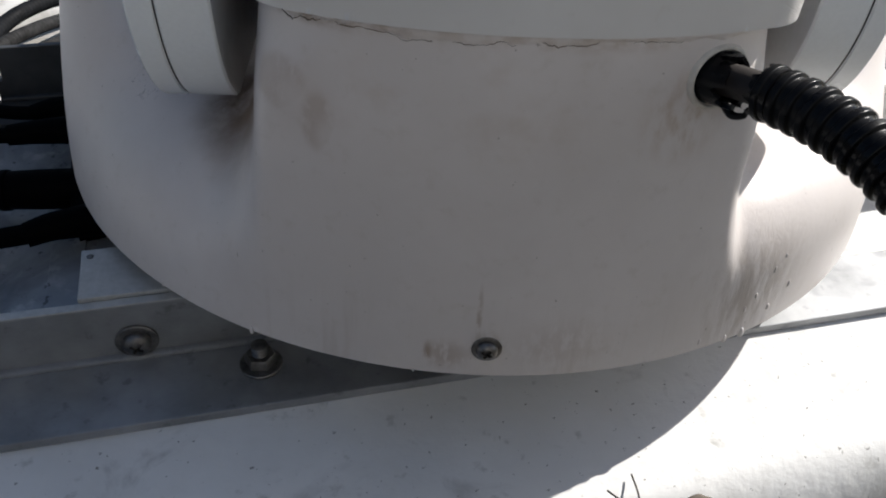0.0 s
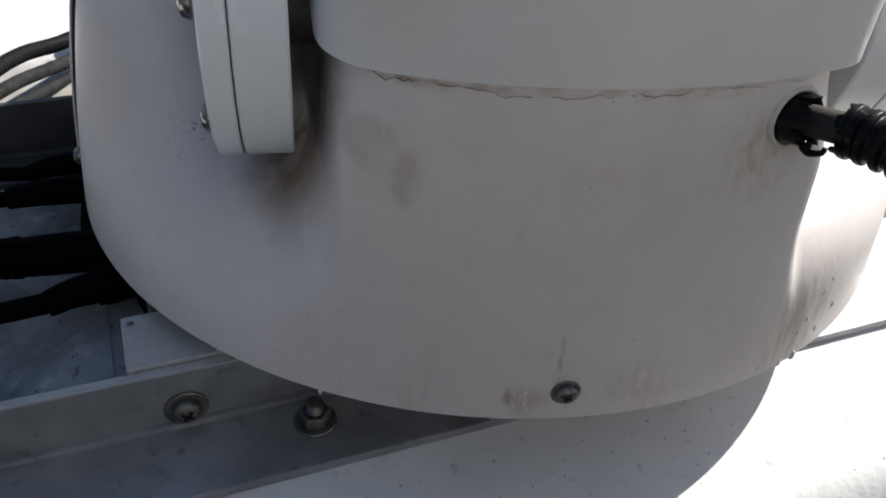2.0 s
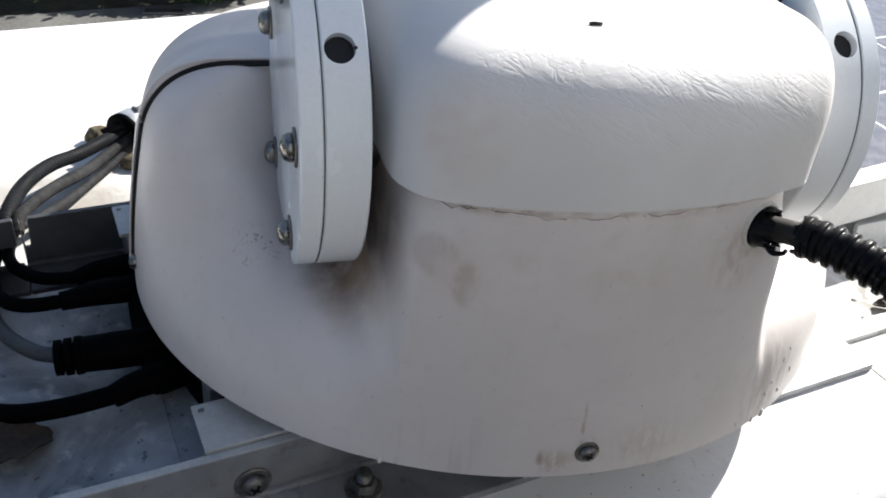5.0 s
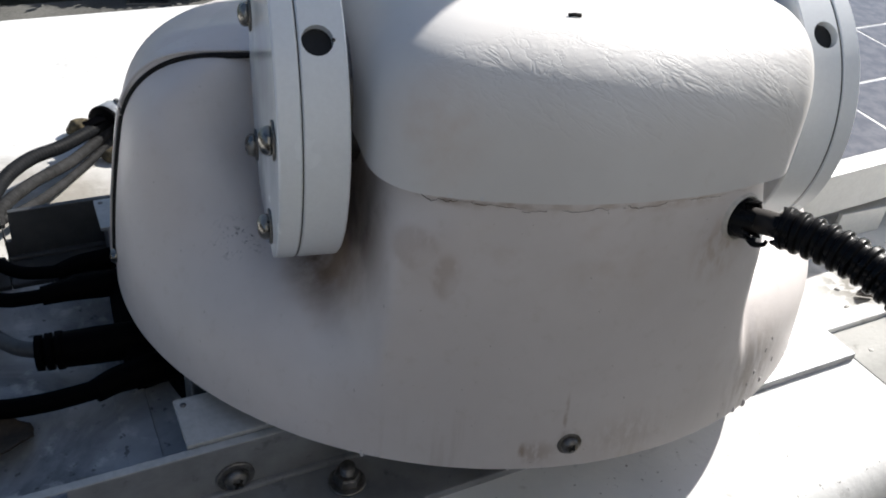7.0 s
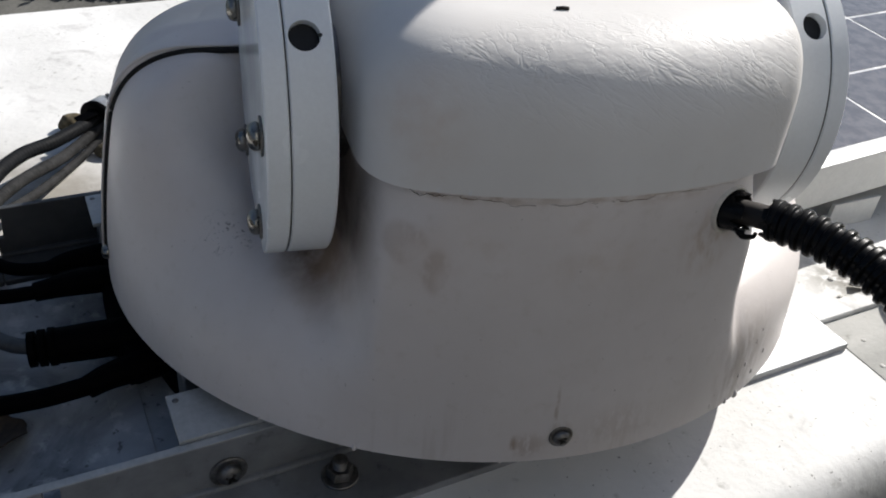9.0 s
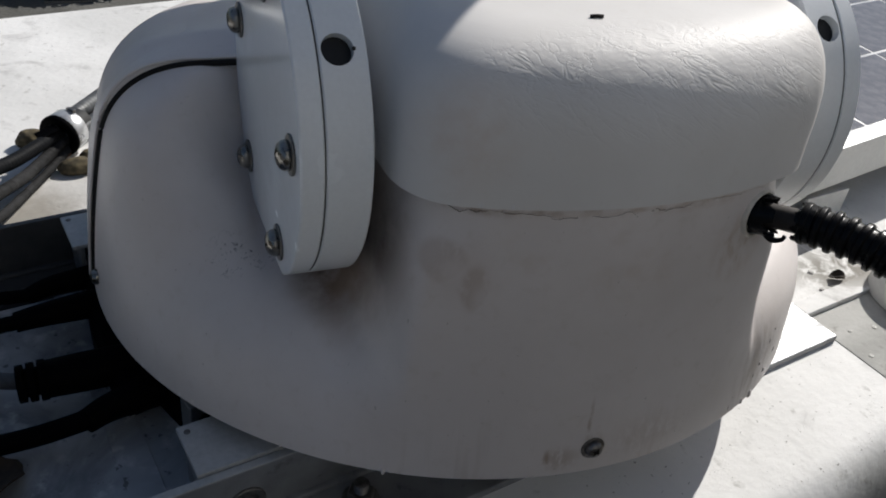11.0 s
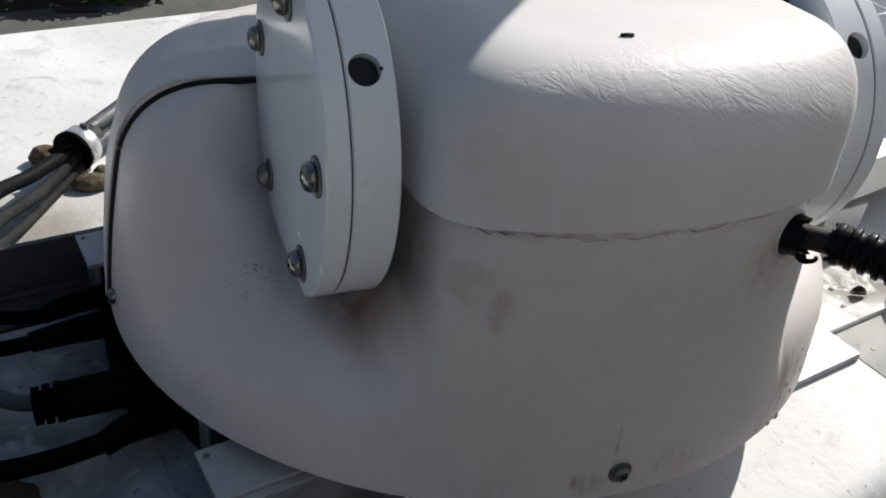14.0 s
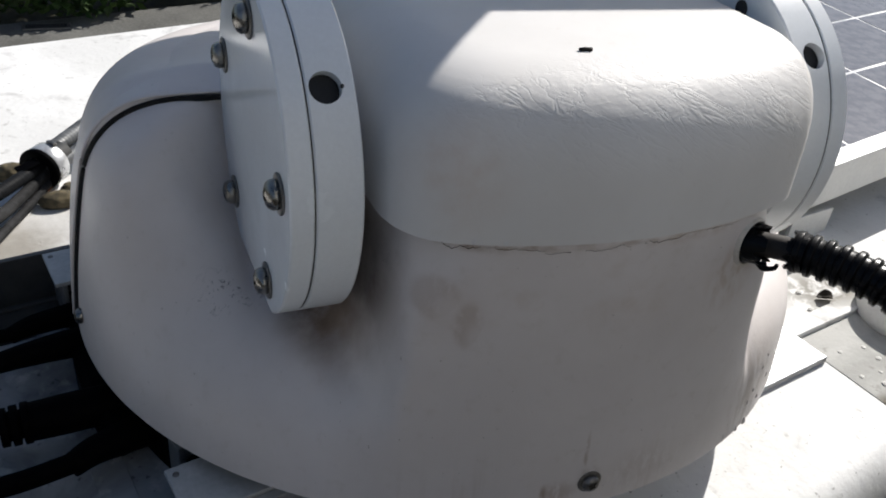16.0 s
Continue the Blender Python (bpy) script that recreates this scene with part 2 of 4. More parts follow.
# ---- builders ----
def mesh_of(name, verts, faces, smooth=True):
    me = bpy.data.meshes.new(name)
    me.from_pydata([tuple(v) for v in verts], [], [tuple(f) for f in faces])
    me.update()
    if smooth:
        me.shade_smooth()
    return me


def part(name, me, material, parent=None, label=""):
    """Links a mesh (or bmesh) as one object under a thing or a part."""
    if isinstance(me, bmesh.types.BMesh):
        bm, me = me, bpy.data.meshes.new(name)
        bm.to_mesh(me)
        bm.free()
    if material:
        me.materials.append(material)
    ob = new(name, me)
    ob.parent = parent
    return tagged(ob, label=label)


def thing(name, label, category, at=(0, 0, 0), group="", kind=""):
    ob = new(name)
    ob.empty_display_size = 0.02
    ob.location = at
    return tagged(ob, label, category, group, kind)


def settle(parent):
    """Moves the parts of a thing that were built in world coordinates under its empty."""
    bpy.context.view_layer.update()
    inverse = Matrix.Translation(parent.location).inverted()
    for child in parent.children:
        child.matrix_parent_inverse = inverse


def surface_nets(field, low, high, step):
    """Vertices and quads of field = 0 between two corners, by naive surface nets."""
    axes = [np.arange(a, b + step, step) for a, b in zip(low, high)]
    gx, gy, gz = np.meshgrid(*axes, indexing="ij")
    values = field(gx, gy, gz)
    n = values.shape
    inside = values < 0
    corner = [(i, j, k) for i in (0, 1) for j in (0, 1) for k in (0, 1)]
    block = lambda a, i, j, k: a[i:n[0] - 1 + i, j:n[1] - 1 + j, k:n[2] - 1 + k]
    count = sum(block(inside, *c).astype(np.int8) for c in corner)
    active = (count > 0) & (count < 8)
    total, hits = np.zeros(active.shape + (3,)), np.zeros(active.shape)
    for a in corner:
        for axis in range(3):
            if a[axis]:
                continue
            b = list(a)
            b[axis] = 1
            va, vb = block(values, *a), block(values, *b)
            cross = (va < 0) != (vb < 0)
            t = np.where(cross, va / np.where(cross, va - vb, 1), 0)
            for d in range(3):
                total[..., d] += np.where(cross, a[d] + (t if d == axis else 0), 0)
            hits += cross
    index = -np.ones(active.shape, int)
    cells = np.argwhere(active)
    index[active] = np.arange(len(cells))
    verts = np.array([ax[0] for ax in axes]) + step * (cells + total[active] / hits[active][:, None])
    quads = []
    for axis in range(3):
        u, v = (axis + 1) % 3, (axis + 2) % 3
        lo, hi = [0, 0, 0], [n[0] - 1, n[1] - 1, n[2] - 1]
        lo[u] = lo[v] = 1
        cut = lambda s: inside[tuple(slice(lo[d] + (s if d == axis else 0), hi[d] + (s if d == axis else 0)) for d in range(3))]
        a, b = cut(0), cut(1)
        for change, flip in ((a & ~b, False), (~a & b, True)):
            at = np.argwhere(change) + np.array(lo)
            ring = []
            for du, dv in ((-1, -1), (0, -1), (0, 0), (-1, 0)):
                q = at.copy()
                q[:, u] += du
                q[:, v] += dv
                ring.append(index[q[:, 0], q[:, 1], q[:, 2]])
            quads.append(np.stack(ring[::-1] if flip else ring, 1))
    return verts, np.concatenate(quads)


def smin(a, b, k):
    h = np.maximum(k - np.abs(a - b), 0) / k
    return np.minimum(a, b) - h * h * k / 4


def smax(a, b, k):
    return -smin(-a, -b, k)


def blend(x, low, high):
    t = np.clip((x - low) / (high - low), 0, 1)
    return t * t * (3 - 2 * t)


def lathe(profile, n=32, axis="z", center=(0, 0, 0), name="turned"):
    """A turned solid from (radius, height) pairs, closed at both ends."""
    verts, faces = [], []
    for r, h in profile:
        for i in range(n):
            a = 2 * math.pi * i / n
            verts.append((r * math.cos(a), r * math.sin(a), h))
    m = len(profile)
    for j in range(m - 1):
        for i in range(n):
            k = (i + 1) % n
            faces.append((j * n + i, j * n + k, (j + 1) * n + k, (j + 1) * n + i))
    faces.append(tuple(range(n))[::-1])
    faces.append(tuple((m - 1) * n + i for i in range(n)))
    turn = {"z": Matrix(), "x": Matrix.Rotation(radians(90), 4, "Y"), "y": Matrix.Rotation(radians(-90), 4, "X")}[axis]
    place = Matrix.Translation(center) @ turn
    me = mesh_of(name, [place @ Vector(v) for v in verts], faces)
    me.set_sharp_from_angle(angle=radians(40))
    return me


def slabbox(x0, x1, y0, y1, z0, z1, bevel=0.001, turn=0.0, pivot=(0, 0)):
    """A box with eased edges, turned by degrees round a vertical pivot."""
    bm = bmesh.new()
    bmesh.ops.create_cube(bm, size=1)
    bmesh.ops.scale(bm, vec=(x1 - x0, y1 - y0, z1 - z0), verts=bm.verts)
    bmesh.ops.translate(bm, vec=((x0 + x1) / 2, (y0 + y1) / 2, (z0 + z1) / 2), verts=bm.verts)
    if bevel:
        bmesh.ops.bevel(bm, geom=bm.edges[:], offset=bevel, segments=2, affect="EDGES", profile=0.5)
    if turn:
        bmesh.ops.rotate(bm, cent=(*pivot, 0), matrix=Matrix.Rotation(radians(turn), 3, "Z"), verts=bm.verts)
    return bm


def spline(points, n=60):
    """A smooth line (Catmull-Rom) through the points."""
    p = [Vector(q) for q in points]
    p = [2 * p[0] - p[1]] + p + [2 * p[-1] - p[-2]]
    out = []
    for i in range(1, len(p) - 2):
        steps = max(2, n // (len(p) - 3))
        for s in range(steps):
            t = s / steps
            a, b, c, d = p[i - 1:i + 3]
            out.append(0.5 * (2 * b + (c - a) * t + (2 * a - 5 * b + 4 * c - d) * t * t + (3 * b - a - 3 * c + d) * t ** 3))
    return out + [p[-2]]


def tube(line, radius, n=12, name="tube"):
    """A closed tube along a line; radius is a number or a function of the running length."""
    verts, faces, length = [], [], 0.0
    up = Vector((0, 0, 1))
    for i, q in enumerate(line):
        ahead = (line[min(i + 1, len(line) - 1)] - line[max(i - 1, 0)]).normalized()
        side = ahead.cross(up if abs(ahead.z) < 0.95 else Vector((1, 0, 0))).normalized()
        over = side.cross(ahead)
        length += (q - line[i - 1]).length if i else 0
        r = radius(length) if callable(radius) else radius
        for k in range(n):
            a = 2 * math.pi * k / n
            verts.append(q + (side * math.cos(a) + over * math.sin(a)) * r)
    for i in range(len(line) - 1):
        for k in range(n):
            j = (k + 1) % n
            faces.append((i * n + k, i * n + j, (i + 1) * n + j, (i + 1) * n + k))
    faces += [tuple(range(n))[::-1], tuple((len(line) - 1) * n + k for k in range(n))]
    me = mesh_of(name, verts, faces)
    bm = bmesh.new()
    bm.from_mesh(me)
    bmesh.ops.recalc_face_normals(bm, faces=bm.faces)
    bm.to_mesh(me)
    bm.free()
    return me


def carved(me, cutters):
    """The mesh with the cutter meshes cut out of it."""
    ob = new("blank", me)
    tools = []
    for c in cutters:
        tool = new("cutter", c)
        tools.append(tool)
        mod = ob.modifiers.new("cut", "BOOLEAN")
        mod.operation, mod.object, mod.solver = "DIFFERENCE", tool, "EXACT"
    bpy.context.view_layer.update()
    out = bpy.data.meshes.new_from_object(ob.evaluated_get(bpy.context.evaluated_depsgraph_get()))
    for o in (ob, *tools):
        bpy.data.objects.remove(o)
    out.set_sharp_from_angle(angle=radians(35))
    return out


PAN = [(0.0, -0.0006), (0.0056, -0.0006), (0.0060, 0.0004), (0.0058, 0.0018), (0.0048, 0.0033), (0.0030, 0.0042), (0.0, 0.0046)]


def cross_recess(size, top):
    """Cutters for a Phillips recess, pointing along +z from below top."""
    out = []
    for turn in (0, 90):
        bm = bmesh.new()
        bmesh.ops.create_cube(bm, size=1)
        bmesh.ops.scale(bm, vec=(size, size * 0.26, size * 0.9), verts=bm.verts)
        bmesh.ops.translate(bm, vec=(0, 0, top + size * 0.12), verts=bm.verts)
        bmesh.ops.rotate(bm, cent=(0, 0, 0), matrix=Matrix.Rotation(radians(turn + 20), 3, "Z"), verts=bm.verts)
        me = bpy.data.meshes.new("slot")
        bm.to_mesh(me)
        bm.free()
        out.append(me)
    return out


def screw_mesh(scale=1.0):
    me = lathe([(r * scale, h * scale) for r, h in PAN[1:-1]] + [(0.0004, 0.0046 * scale)], 28, name="screw")
    return carved(me, cross_recess(0.0062 * scale, 0.0040 * scale))


def washer_mesh(r=0.0085, hole=0.004, t=0.0012):
    return lathe([(r - 0.0003, 0), (r, 0.0003), (r, t - 0.0003), (r - 0.0003, t)], 36, name="washer")


def facing(at, normal, roll=0.0):
    """A pose at a place with +z along the normal."""
    return Matrix.Translation(at) @ Vector(normal).to_track_quat("Z", "Y").to_matrix().to_4x4() @ Matrix.Rotation(radians(roll), 4, "Z")


# ---- the sun tracker ----
XC = -0.003
FLOOR = -0.054      # top of the slab
LEAN = Matrix.Rotation(radians(-3.7), 4, "X")      # the tracker's axis leans against the slab


def cone(x, y, z, out=0.0):
    rho = np.hypot(x - XC, y)
    back, rise = blend(y, -0.13, -0.04), z + 0.015
    return rho - (0.2265 - (0.045 + 0.0164 * back) * rise - 0.70 * back * rise * rise) - out


def disc_room(x, y, z):
    """The room in which a side disc turns, narrowing outwards."""
    d = np.abs(x - XC)
    return np.maximum(0.0977 - d, np.hypot(y - DISC_Y, z - DISC_Z) - (DISC_R + 0.002 - 0.75 * np.maximum(0, d - 0.1413)))


def column_side(x, y, z):
    """The two flanks of the front column."""
    return np.maximum(XC - x - (0.0975 + 0.085 * (0.125 - z)), x - XC - 0.0850)


def cover_top(y):
    return 0.1212 + 0.1905 * np.clip(y + 0.06, 0, 0.06) - 0.1015 * np.clip(y, 0, 0.2)


def housing_field(x, y, z, room=True):
    """Round base with a pocket on either side of the front column."""
    wall = cone(x, y, z)
    ledge = z - 0.050
    rear = smax(-(y + 0.084 - 0.12 * (z - 0.06)), z - (cover_top(y) - 0.0022), 0.020)
    flank = column_side(x, y, z)
    column = np.maximum(np.maximum(flank, z - 0.2000), y - 0.02)
    rest = smin(ledge, rear, 0.06)
    rest = smax(rest, -disc_room(x, y, z), 0.014) if room else rest
    top = smin(rest, column, 0.022)
    k = 0.070 - 0.035 * blend(x, 0.03, 0.10)
    k = k - (k - 0.041) * blend(y, -0.10, -0.05)
    # the column keeps a tight edge, the ledge beside it is well rounded
    low = blend(z, 0.055, 0.005) * blend(x, 0.04, -0.02)
    tight = 0.009 + 0.024 * blend(z, 0.085, 0.127) + 0.045 * blend(z, 0.038, -0.010) * blend(x, 0.04, -0.02)
    k = k - (k - tight) * blend(flank, 0.008 + 0.030 * low, -0.006 - 0.024 * low) * blend(y, -0.03, -0.08)
    return np.maximum(smax(wall, top, k) + 0.007 * blend(z, 0.1285, 0.134) * blend(y, -0.07, -0.10), z - 0.150)


LID_LOW = 0.1275


def lid_field(x, y, z):
    side = smax(cone(x, y, z, 0.0014), XC - x - (0.1035 - 0.04 * (z - 0.125)), 0.022)
    body = smax(side, z - (0.191 + 0.03 * (y + 0.17)), 0.038)
    body = smax(body, x - XC - 0.0887 - 0.135 * (z - 0.13), 0.013)
    return np.maximum(body, y - 0.02)


def cover_front(z):
    return -0.0181 - 0.0873 * z


def cover_field(x, y, z, room=True):
    k = 0.0205 + 0.0461 * blend(y, -0.06, 0.02)
    shape = smax(cone(x, y, z, 0.0022), z - cover_top(y), k)
    shape = np.maximum(shape, cover_front(z) - y)
    return np.maximum(shape, -disc_room(x, y, z)) if room else shape


def open_shell(field, low, high, step):
    """A surface cut off level at its lowest grid plane, with a straight rim there."""
    verts, quads = surface_nets(field, low, high, step)
    verts[verts[:, 2] < low[2] + step, 2] = low[2]
    return verts, quads


DISC_Y, DISC_Z, DISC_R = -0.1075, 0.1310, 0.0755      # axis and radius of the two side discs
tracker = thing("sun_tracker", "off-white weathered motorised sun tracker on an aluminium frame", "sun tracker", (0, 0, FLOOR))
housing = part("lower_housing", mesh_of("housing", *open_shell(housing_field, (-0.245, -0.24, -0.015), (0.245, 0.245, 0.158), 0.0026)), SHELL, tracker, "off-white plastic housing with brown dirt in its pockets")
part("underside", lathe([(0.2215, -0.0150), (0.2215, -0.0142), (0.2, -0.0135)], 96, "z", (XC, 0, 0)), SHELL, tracker)
part("lid_underside", lathe([(0.074, LID_LOW + 0.0004), (0.074, LID_LOW + 0.0012)], 48, "z", (XC - 0.006, -0.11, 0)), SHELL, tracker)
lid = part("lid", mesh_of("lid", *open_shell(lid_field, (-0.115, -0.236, LID_LOW), (0.094, 0.026, 0.204), 0.002)), LID, tracker, "off-white lid with a wrinkled sun-baked edge")
cover = part("rear_cover", mesh_of("cover", *open_shell(cover_field, (-0.25, -0.085, -0.001), (0.25, 0.25, 0.2), 0.0025)), SHELL, tracker, "off-white rear cover with a thin lip")


def section_line(field, plane, angles, center=(XC, 0.04), reach=0.3):
    """Where rays from a centre in the x-z plane leave the body, on a plane y = plane(z)."""
    out = []
    for a in angles:
        low, high = 0.0, reach
        for _ in range(40):
            mid = (low + high) / 2
            x, z = center[0] + mid * math.cos(a), center[1] + mid * math.sin(a)
            if field(np.array(x), np.array(plane(z)), np.array(z)) < 0:
                low = mid
            else:
                high = mid
        out.append(Vector((center[0] + low * math.cos(a), plane(center[1] + low * math.sin(a)), center[1] + low * math.sin(a))))
    return out


# a dark tube stands for the shadowed gap under the cover's lip
gap = section_line(lambda x, y, z: housing_field(x, y, z, False), lambda z: cover_front(z) - 0.0008, [radians(a) for a in np.linspace(191, 142, 90)])
part("seal", tube(gap, 0.0018, 8), DARK_BROWN, tracker, "dark line for the shadowed gap under the cover's lip")
gap = section_line(lambda x, y, z: housing_field(x, y, z, False), lambda z: cover_front(z) - 0.0008, [radians(a) for a in np.linspace(-11, 38, 90)])
part("seal", tube(gap, 0.0018, 8), DARK_BROWN, tracker)
lip = section_line(lambda x, y, z: cover_field(x, y, z, False), lambda z: cover_front(z) + 0.0006, [radians(a) for a in np.linspace(191, 142, 90)])
part("cover_lip", tube(lip, 0.0008, 8), SHELL, tracker)
lip = section_line(lambda x, y, z: cover_field(x, y, z, False), lambda z: cover_front(z) + 0.0006, [radians(a) for a in np.linspace(-11, 38, 90)])
part("cover_lip", tube(lip, 0.0008, 8), SHELL, tracker)

# cracks in the old sealant a little below the lid's edge
def on_front(a, z, proud=0.00005):
    """The place on the housing's front wall at an angle and height."""
    low, high = 0.1, 0.26
    for _ in range(26):
        mid = (low + high) / 2
        if housing_field(np.array(XC + mid * math.cos(a)), np.array(mid * math.sin(a)), np.array(z)) < 0:
            low = mid
        else:
            high = mid
    return Vector((XC + (low + proud) * math.cos(a), (low + proud) * math.sin(a), z))


# a ragged bead of old sealant, with a dark crack along its lower edge
rng = random.Random(4)
STEPS = 230
depth, depths = 0.0024, []
for i in range(STEPS):
    depth += rng.gauss(0, 0.00035) - 0.12 * (depth - 0.0024)
    depths.append(min(0.0048, max(0.0010, depth + 0.0004 * math.sin(i * 0.23) * math.sin(i * 0.071))))
angles = [radians(-132 + 60 * i / (STEPS - 1)) for i in range(STEPS)]
verts, faces = [], []
for a, d in zip(angles, depths):
    verts += [on_front(a, LID_LOW + 0.0006, 0.0002), on_front(a, LID_LOW - 0.0004, 0.0007), on_front(a, LID_LOW - d * 0.7, 0.0005), on_front(a, LID_LOW - d, -0.0002)]
for i in range(STEPS - 1):
    for k in range(3):
        faces.append((i * 4 + k, i * 4 + k + 1, i * 4 + k + 5, i * 4 + k + 4))
part("sealant_bead", mesh_of("bead", verts, faces), SHELL, tracker, "ragged brownish sealant bead under the lid")
for start, end, r in ((0, 46, 0.00030), (49, 88, 0.00024), (92, 124, 0.00020), (129, 150, 0.00015), (157, 176, 0.00020), (186, 204, 0.00011)):
    line = [on_front(angles[i], LID_LOW - depths[i] - 0.0001, 0.00005) for i in range(start, end)]
    part("sealant_crack", tube(line, lambda q, r=r: r * (0.35 + 0.65 * abs(math.sin(q * 330) * math.sin(q * 97 + 1))), 6), CRACK, tracker, "thin dark crack in the sealant under the lid")

# side discs


def edge_disc(x0, x1, r, e=0.0008):
    me = lathe([(r - e, x0), (r, x0 + e), (r, x1 - e), (r - e, x1)], 96, "x", (0, DISC_Y, DISC_Z), "disc")
    for v in me.vertices:       # the lower edge is cut flat
        v.co.z = max(v.co.z, DISC_Z - 0.0655)
    return me


def side_disc(sign):
    """A round two-layer mounting disc with its bolts. sign -1: on the low-x side."""
    flip = lambda a, b: (a, b) if sign > 0 else (-b, -a)
    base = 0.1114
    shift = XC if sign < 0 else XC - 0.010
    cy, cz = DISC_Y, DISC_Z
    me = edge_disc(*flip(base, base + 0.0192), DISC_R)
    holes = []
    for angle in (141, 87, 33):
        d = Vector((0, math.cos(radians(angle)), math.sin(radians(angle))))
        c = lathe([(0.0064, -0.02), (0.0064, 0.03)], 28)
        c.transform(facing(Vector((sign * (base + 0.0115), cy, cz)) + d * DISC_R, d))
        holes.append(c)
    disc = part("side_disc", carved(me, holes), DISC, tracker, "pale grey anodised mounting disc")
    disc.location.x = shift
    for angle in (141, 87, 33):
        d = Vector((0, math.cos(radians(angle)), math.sin(radians(angle))))
        # dark cup puts the hole's shade into the colour of its lining
        bore = part("bore", lathe([(0.0063, 0.0052), (0.0063, -0.0095), (0.0003, -0.0095)], 24), BORE, disc)
        bore.matrix_local = facing(Vector((sign * (base + 0.0115), cy, cz)) + d * (DISC_R - 0.0095), d)
    if sign > 0:
        # flat dark disc in place of a small hole's shaded depth
        tapped = part("tapped_hole", lathe([(0.0042, 0), (0.0042, 0.0004)], 24), DARK, disc)
        tapped.matrix_local = facing((base - 0.0002, -0.1237, 0.1893), (-1, 0, 0))
    if sign < 0:
        d = Vector((0, math.cos(radians(141)), math.sin(radians(141))))
        nick = part("nick", lathe([(0.0008, 0), (0.0008, 0.0004)], 14), DARK, disc)
        nick.matrix_local = facing(Vector((-(base + 0.0052), cy, cz)) + d * (DISC_R - 0.0001), d)
    part("cap_plate", edge_disc(*flip(base + 0.0196, base + 0.0295), DISC_R), DISC, disc)
    part("groove", edge_disc(*flip(base + 0.0188, base + 0.0200), DISC_R - 0.0005), DARK, disc)
    part("spindle", edge_disc(*flip(0.095, base + 0.001), 0.032), OLD_STEEL, disc, "dull steel bearing ring behind the disc")
    for k, a in enumerate((-122.0, -46.0, 22.6, 98.5, 174.4)):
        a = radians(a)
        at = Vector((sign * (base + 0.0295), cy + 0.0603 * math.cos(a), cz + 0.0603 * math.sin(a)))
        w = part("washer", WASHER, OLD_STEEL if k == 0 and sign < 0 else None, disc)
        w.matrix_local = facing(at, (sign, 0, 0))
        b = part("bolt", SCREW, STEEL if k == 0 and sign < 0 else None, disc, "stainless pan-head bolt")
        b.matrix_local = facing(at + Vector((sign * 0.0018, 0, 0)), (sign, 0, 0), 37 * k)
    return disc


SCREW, WASHER = screw_mesh(1.05), washer_mesh()
side_disc(-1)
side_disc(1)

# small fixings of the housing
at = Vector((-0.0138, -0.2257, -0.0008))
out = Vector((-0.05, -0.998, 0.04))
small = screw_mesh(0.74)
s = part("housing_screw", small, OLD_STEEL, tracker, "dull steel cross-head screw")
s.matrix_local = facing(at + out * 0.0006, out, 40)
w = part("washer", lathe([(0.0060, -0.0004), (0.0061, 0.0002), (0.0057, 0.0005)], 28), OLD_STEEL, tracker)
w.matrix_local = facing(at, out)
s = part("rivet", lathe([(0.0044, 0), (0.0044, 0.0014), (0.0032, 0.0032), (0.0009, 0.0038)], 24), STEEL, tracker)
s.matrix_local = facing((-0.2262, -0.0318, 0.0035), (-1, -0.14, 0.1))
gland_at, gland_out = Vector((0.0555, -0.2125, 0.1115)), Vector((0.31, -0.95, 0.05)).normalized()
g = part("cable_gland", lathe([(0.0118, -0.006), (0.0118, -0.0004), (0.0115, 0.0008), (0.0109, 0.0014), (0.0102, 0.0014), (0.0097, 0.0007), (0.0094, -0.001), (0.0092, -0.0015)], 48), RING, tracker, "cream sealant collar round the cable hole")
g.matrix_local = facing(gland_at, gland_out)
# black foot, also there to block light under the housing
part("base_column", lathe([(0.165, FLOOR + 0.001), (0.166, FLOOR + 0.004), (0.185, -0.02), (0.185, -0.014)], 64), BLACK, tracker, "dark foot under the housing")
# resin drips along the rim
rng = random.Random(9)
for a, z, size in ((-62.7, -0.0146, 0.0017), (-63.2, -0.0010, 0.0011), (-61.9, 0.0045, 0.0012), (-59.8, 0.0150, 0.0010), (-58.4, 0.0202, 0.0009), (-65.2, -0.0142, 0.0013), (-68.9, -0.0110, 0.0010), (-59.2, -0.0057, 0.0014), (-56.2, 0.0020, 0.0012), (-118, -0.0148, 0.0013), (-100, -0.0150, 0.0008), (-131, -0.0146, 0.0008)):
    r = 0.2262 - 0.05 * (z + 0.015)
    bm = bmesh.new()
    bmesh.ops.create_uvsphere(bm, u_segments=12, v_segments=8, radius=size)
    bmesh.ops.scale(bm, vec=(0.8, 0.8, 1.2 + rng.random()), verts=bm.verts)
    for f in bm.faces:
        f.smooth = True
    d = part("drip", bm, SHELL, tracker)
    d.location = (XC + r * math.cos(radians(a)), r * math.sin(radians(a)), z)
# debris crumb on the lid
crumb = part("twig_crumb", tube([Vector((-0.0257, -0.1768, 0.1914)), Vector((-0.0232, -0.1772, 0.1917)), Vector((-0.0204, -0.1776, 0.1915))], 0.0008, 8), DARK_BROWN, tracker)
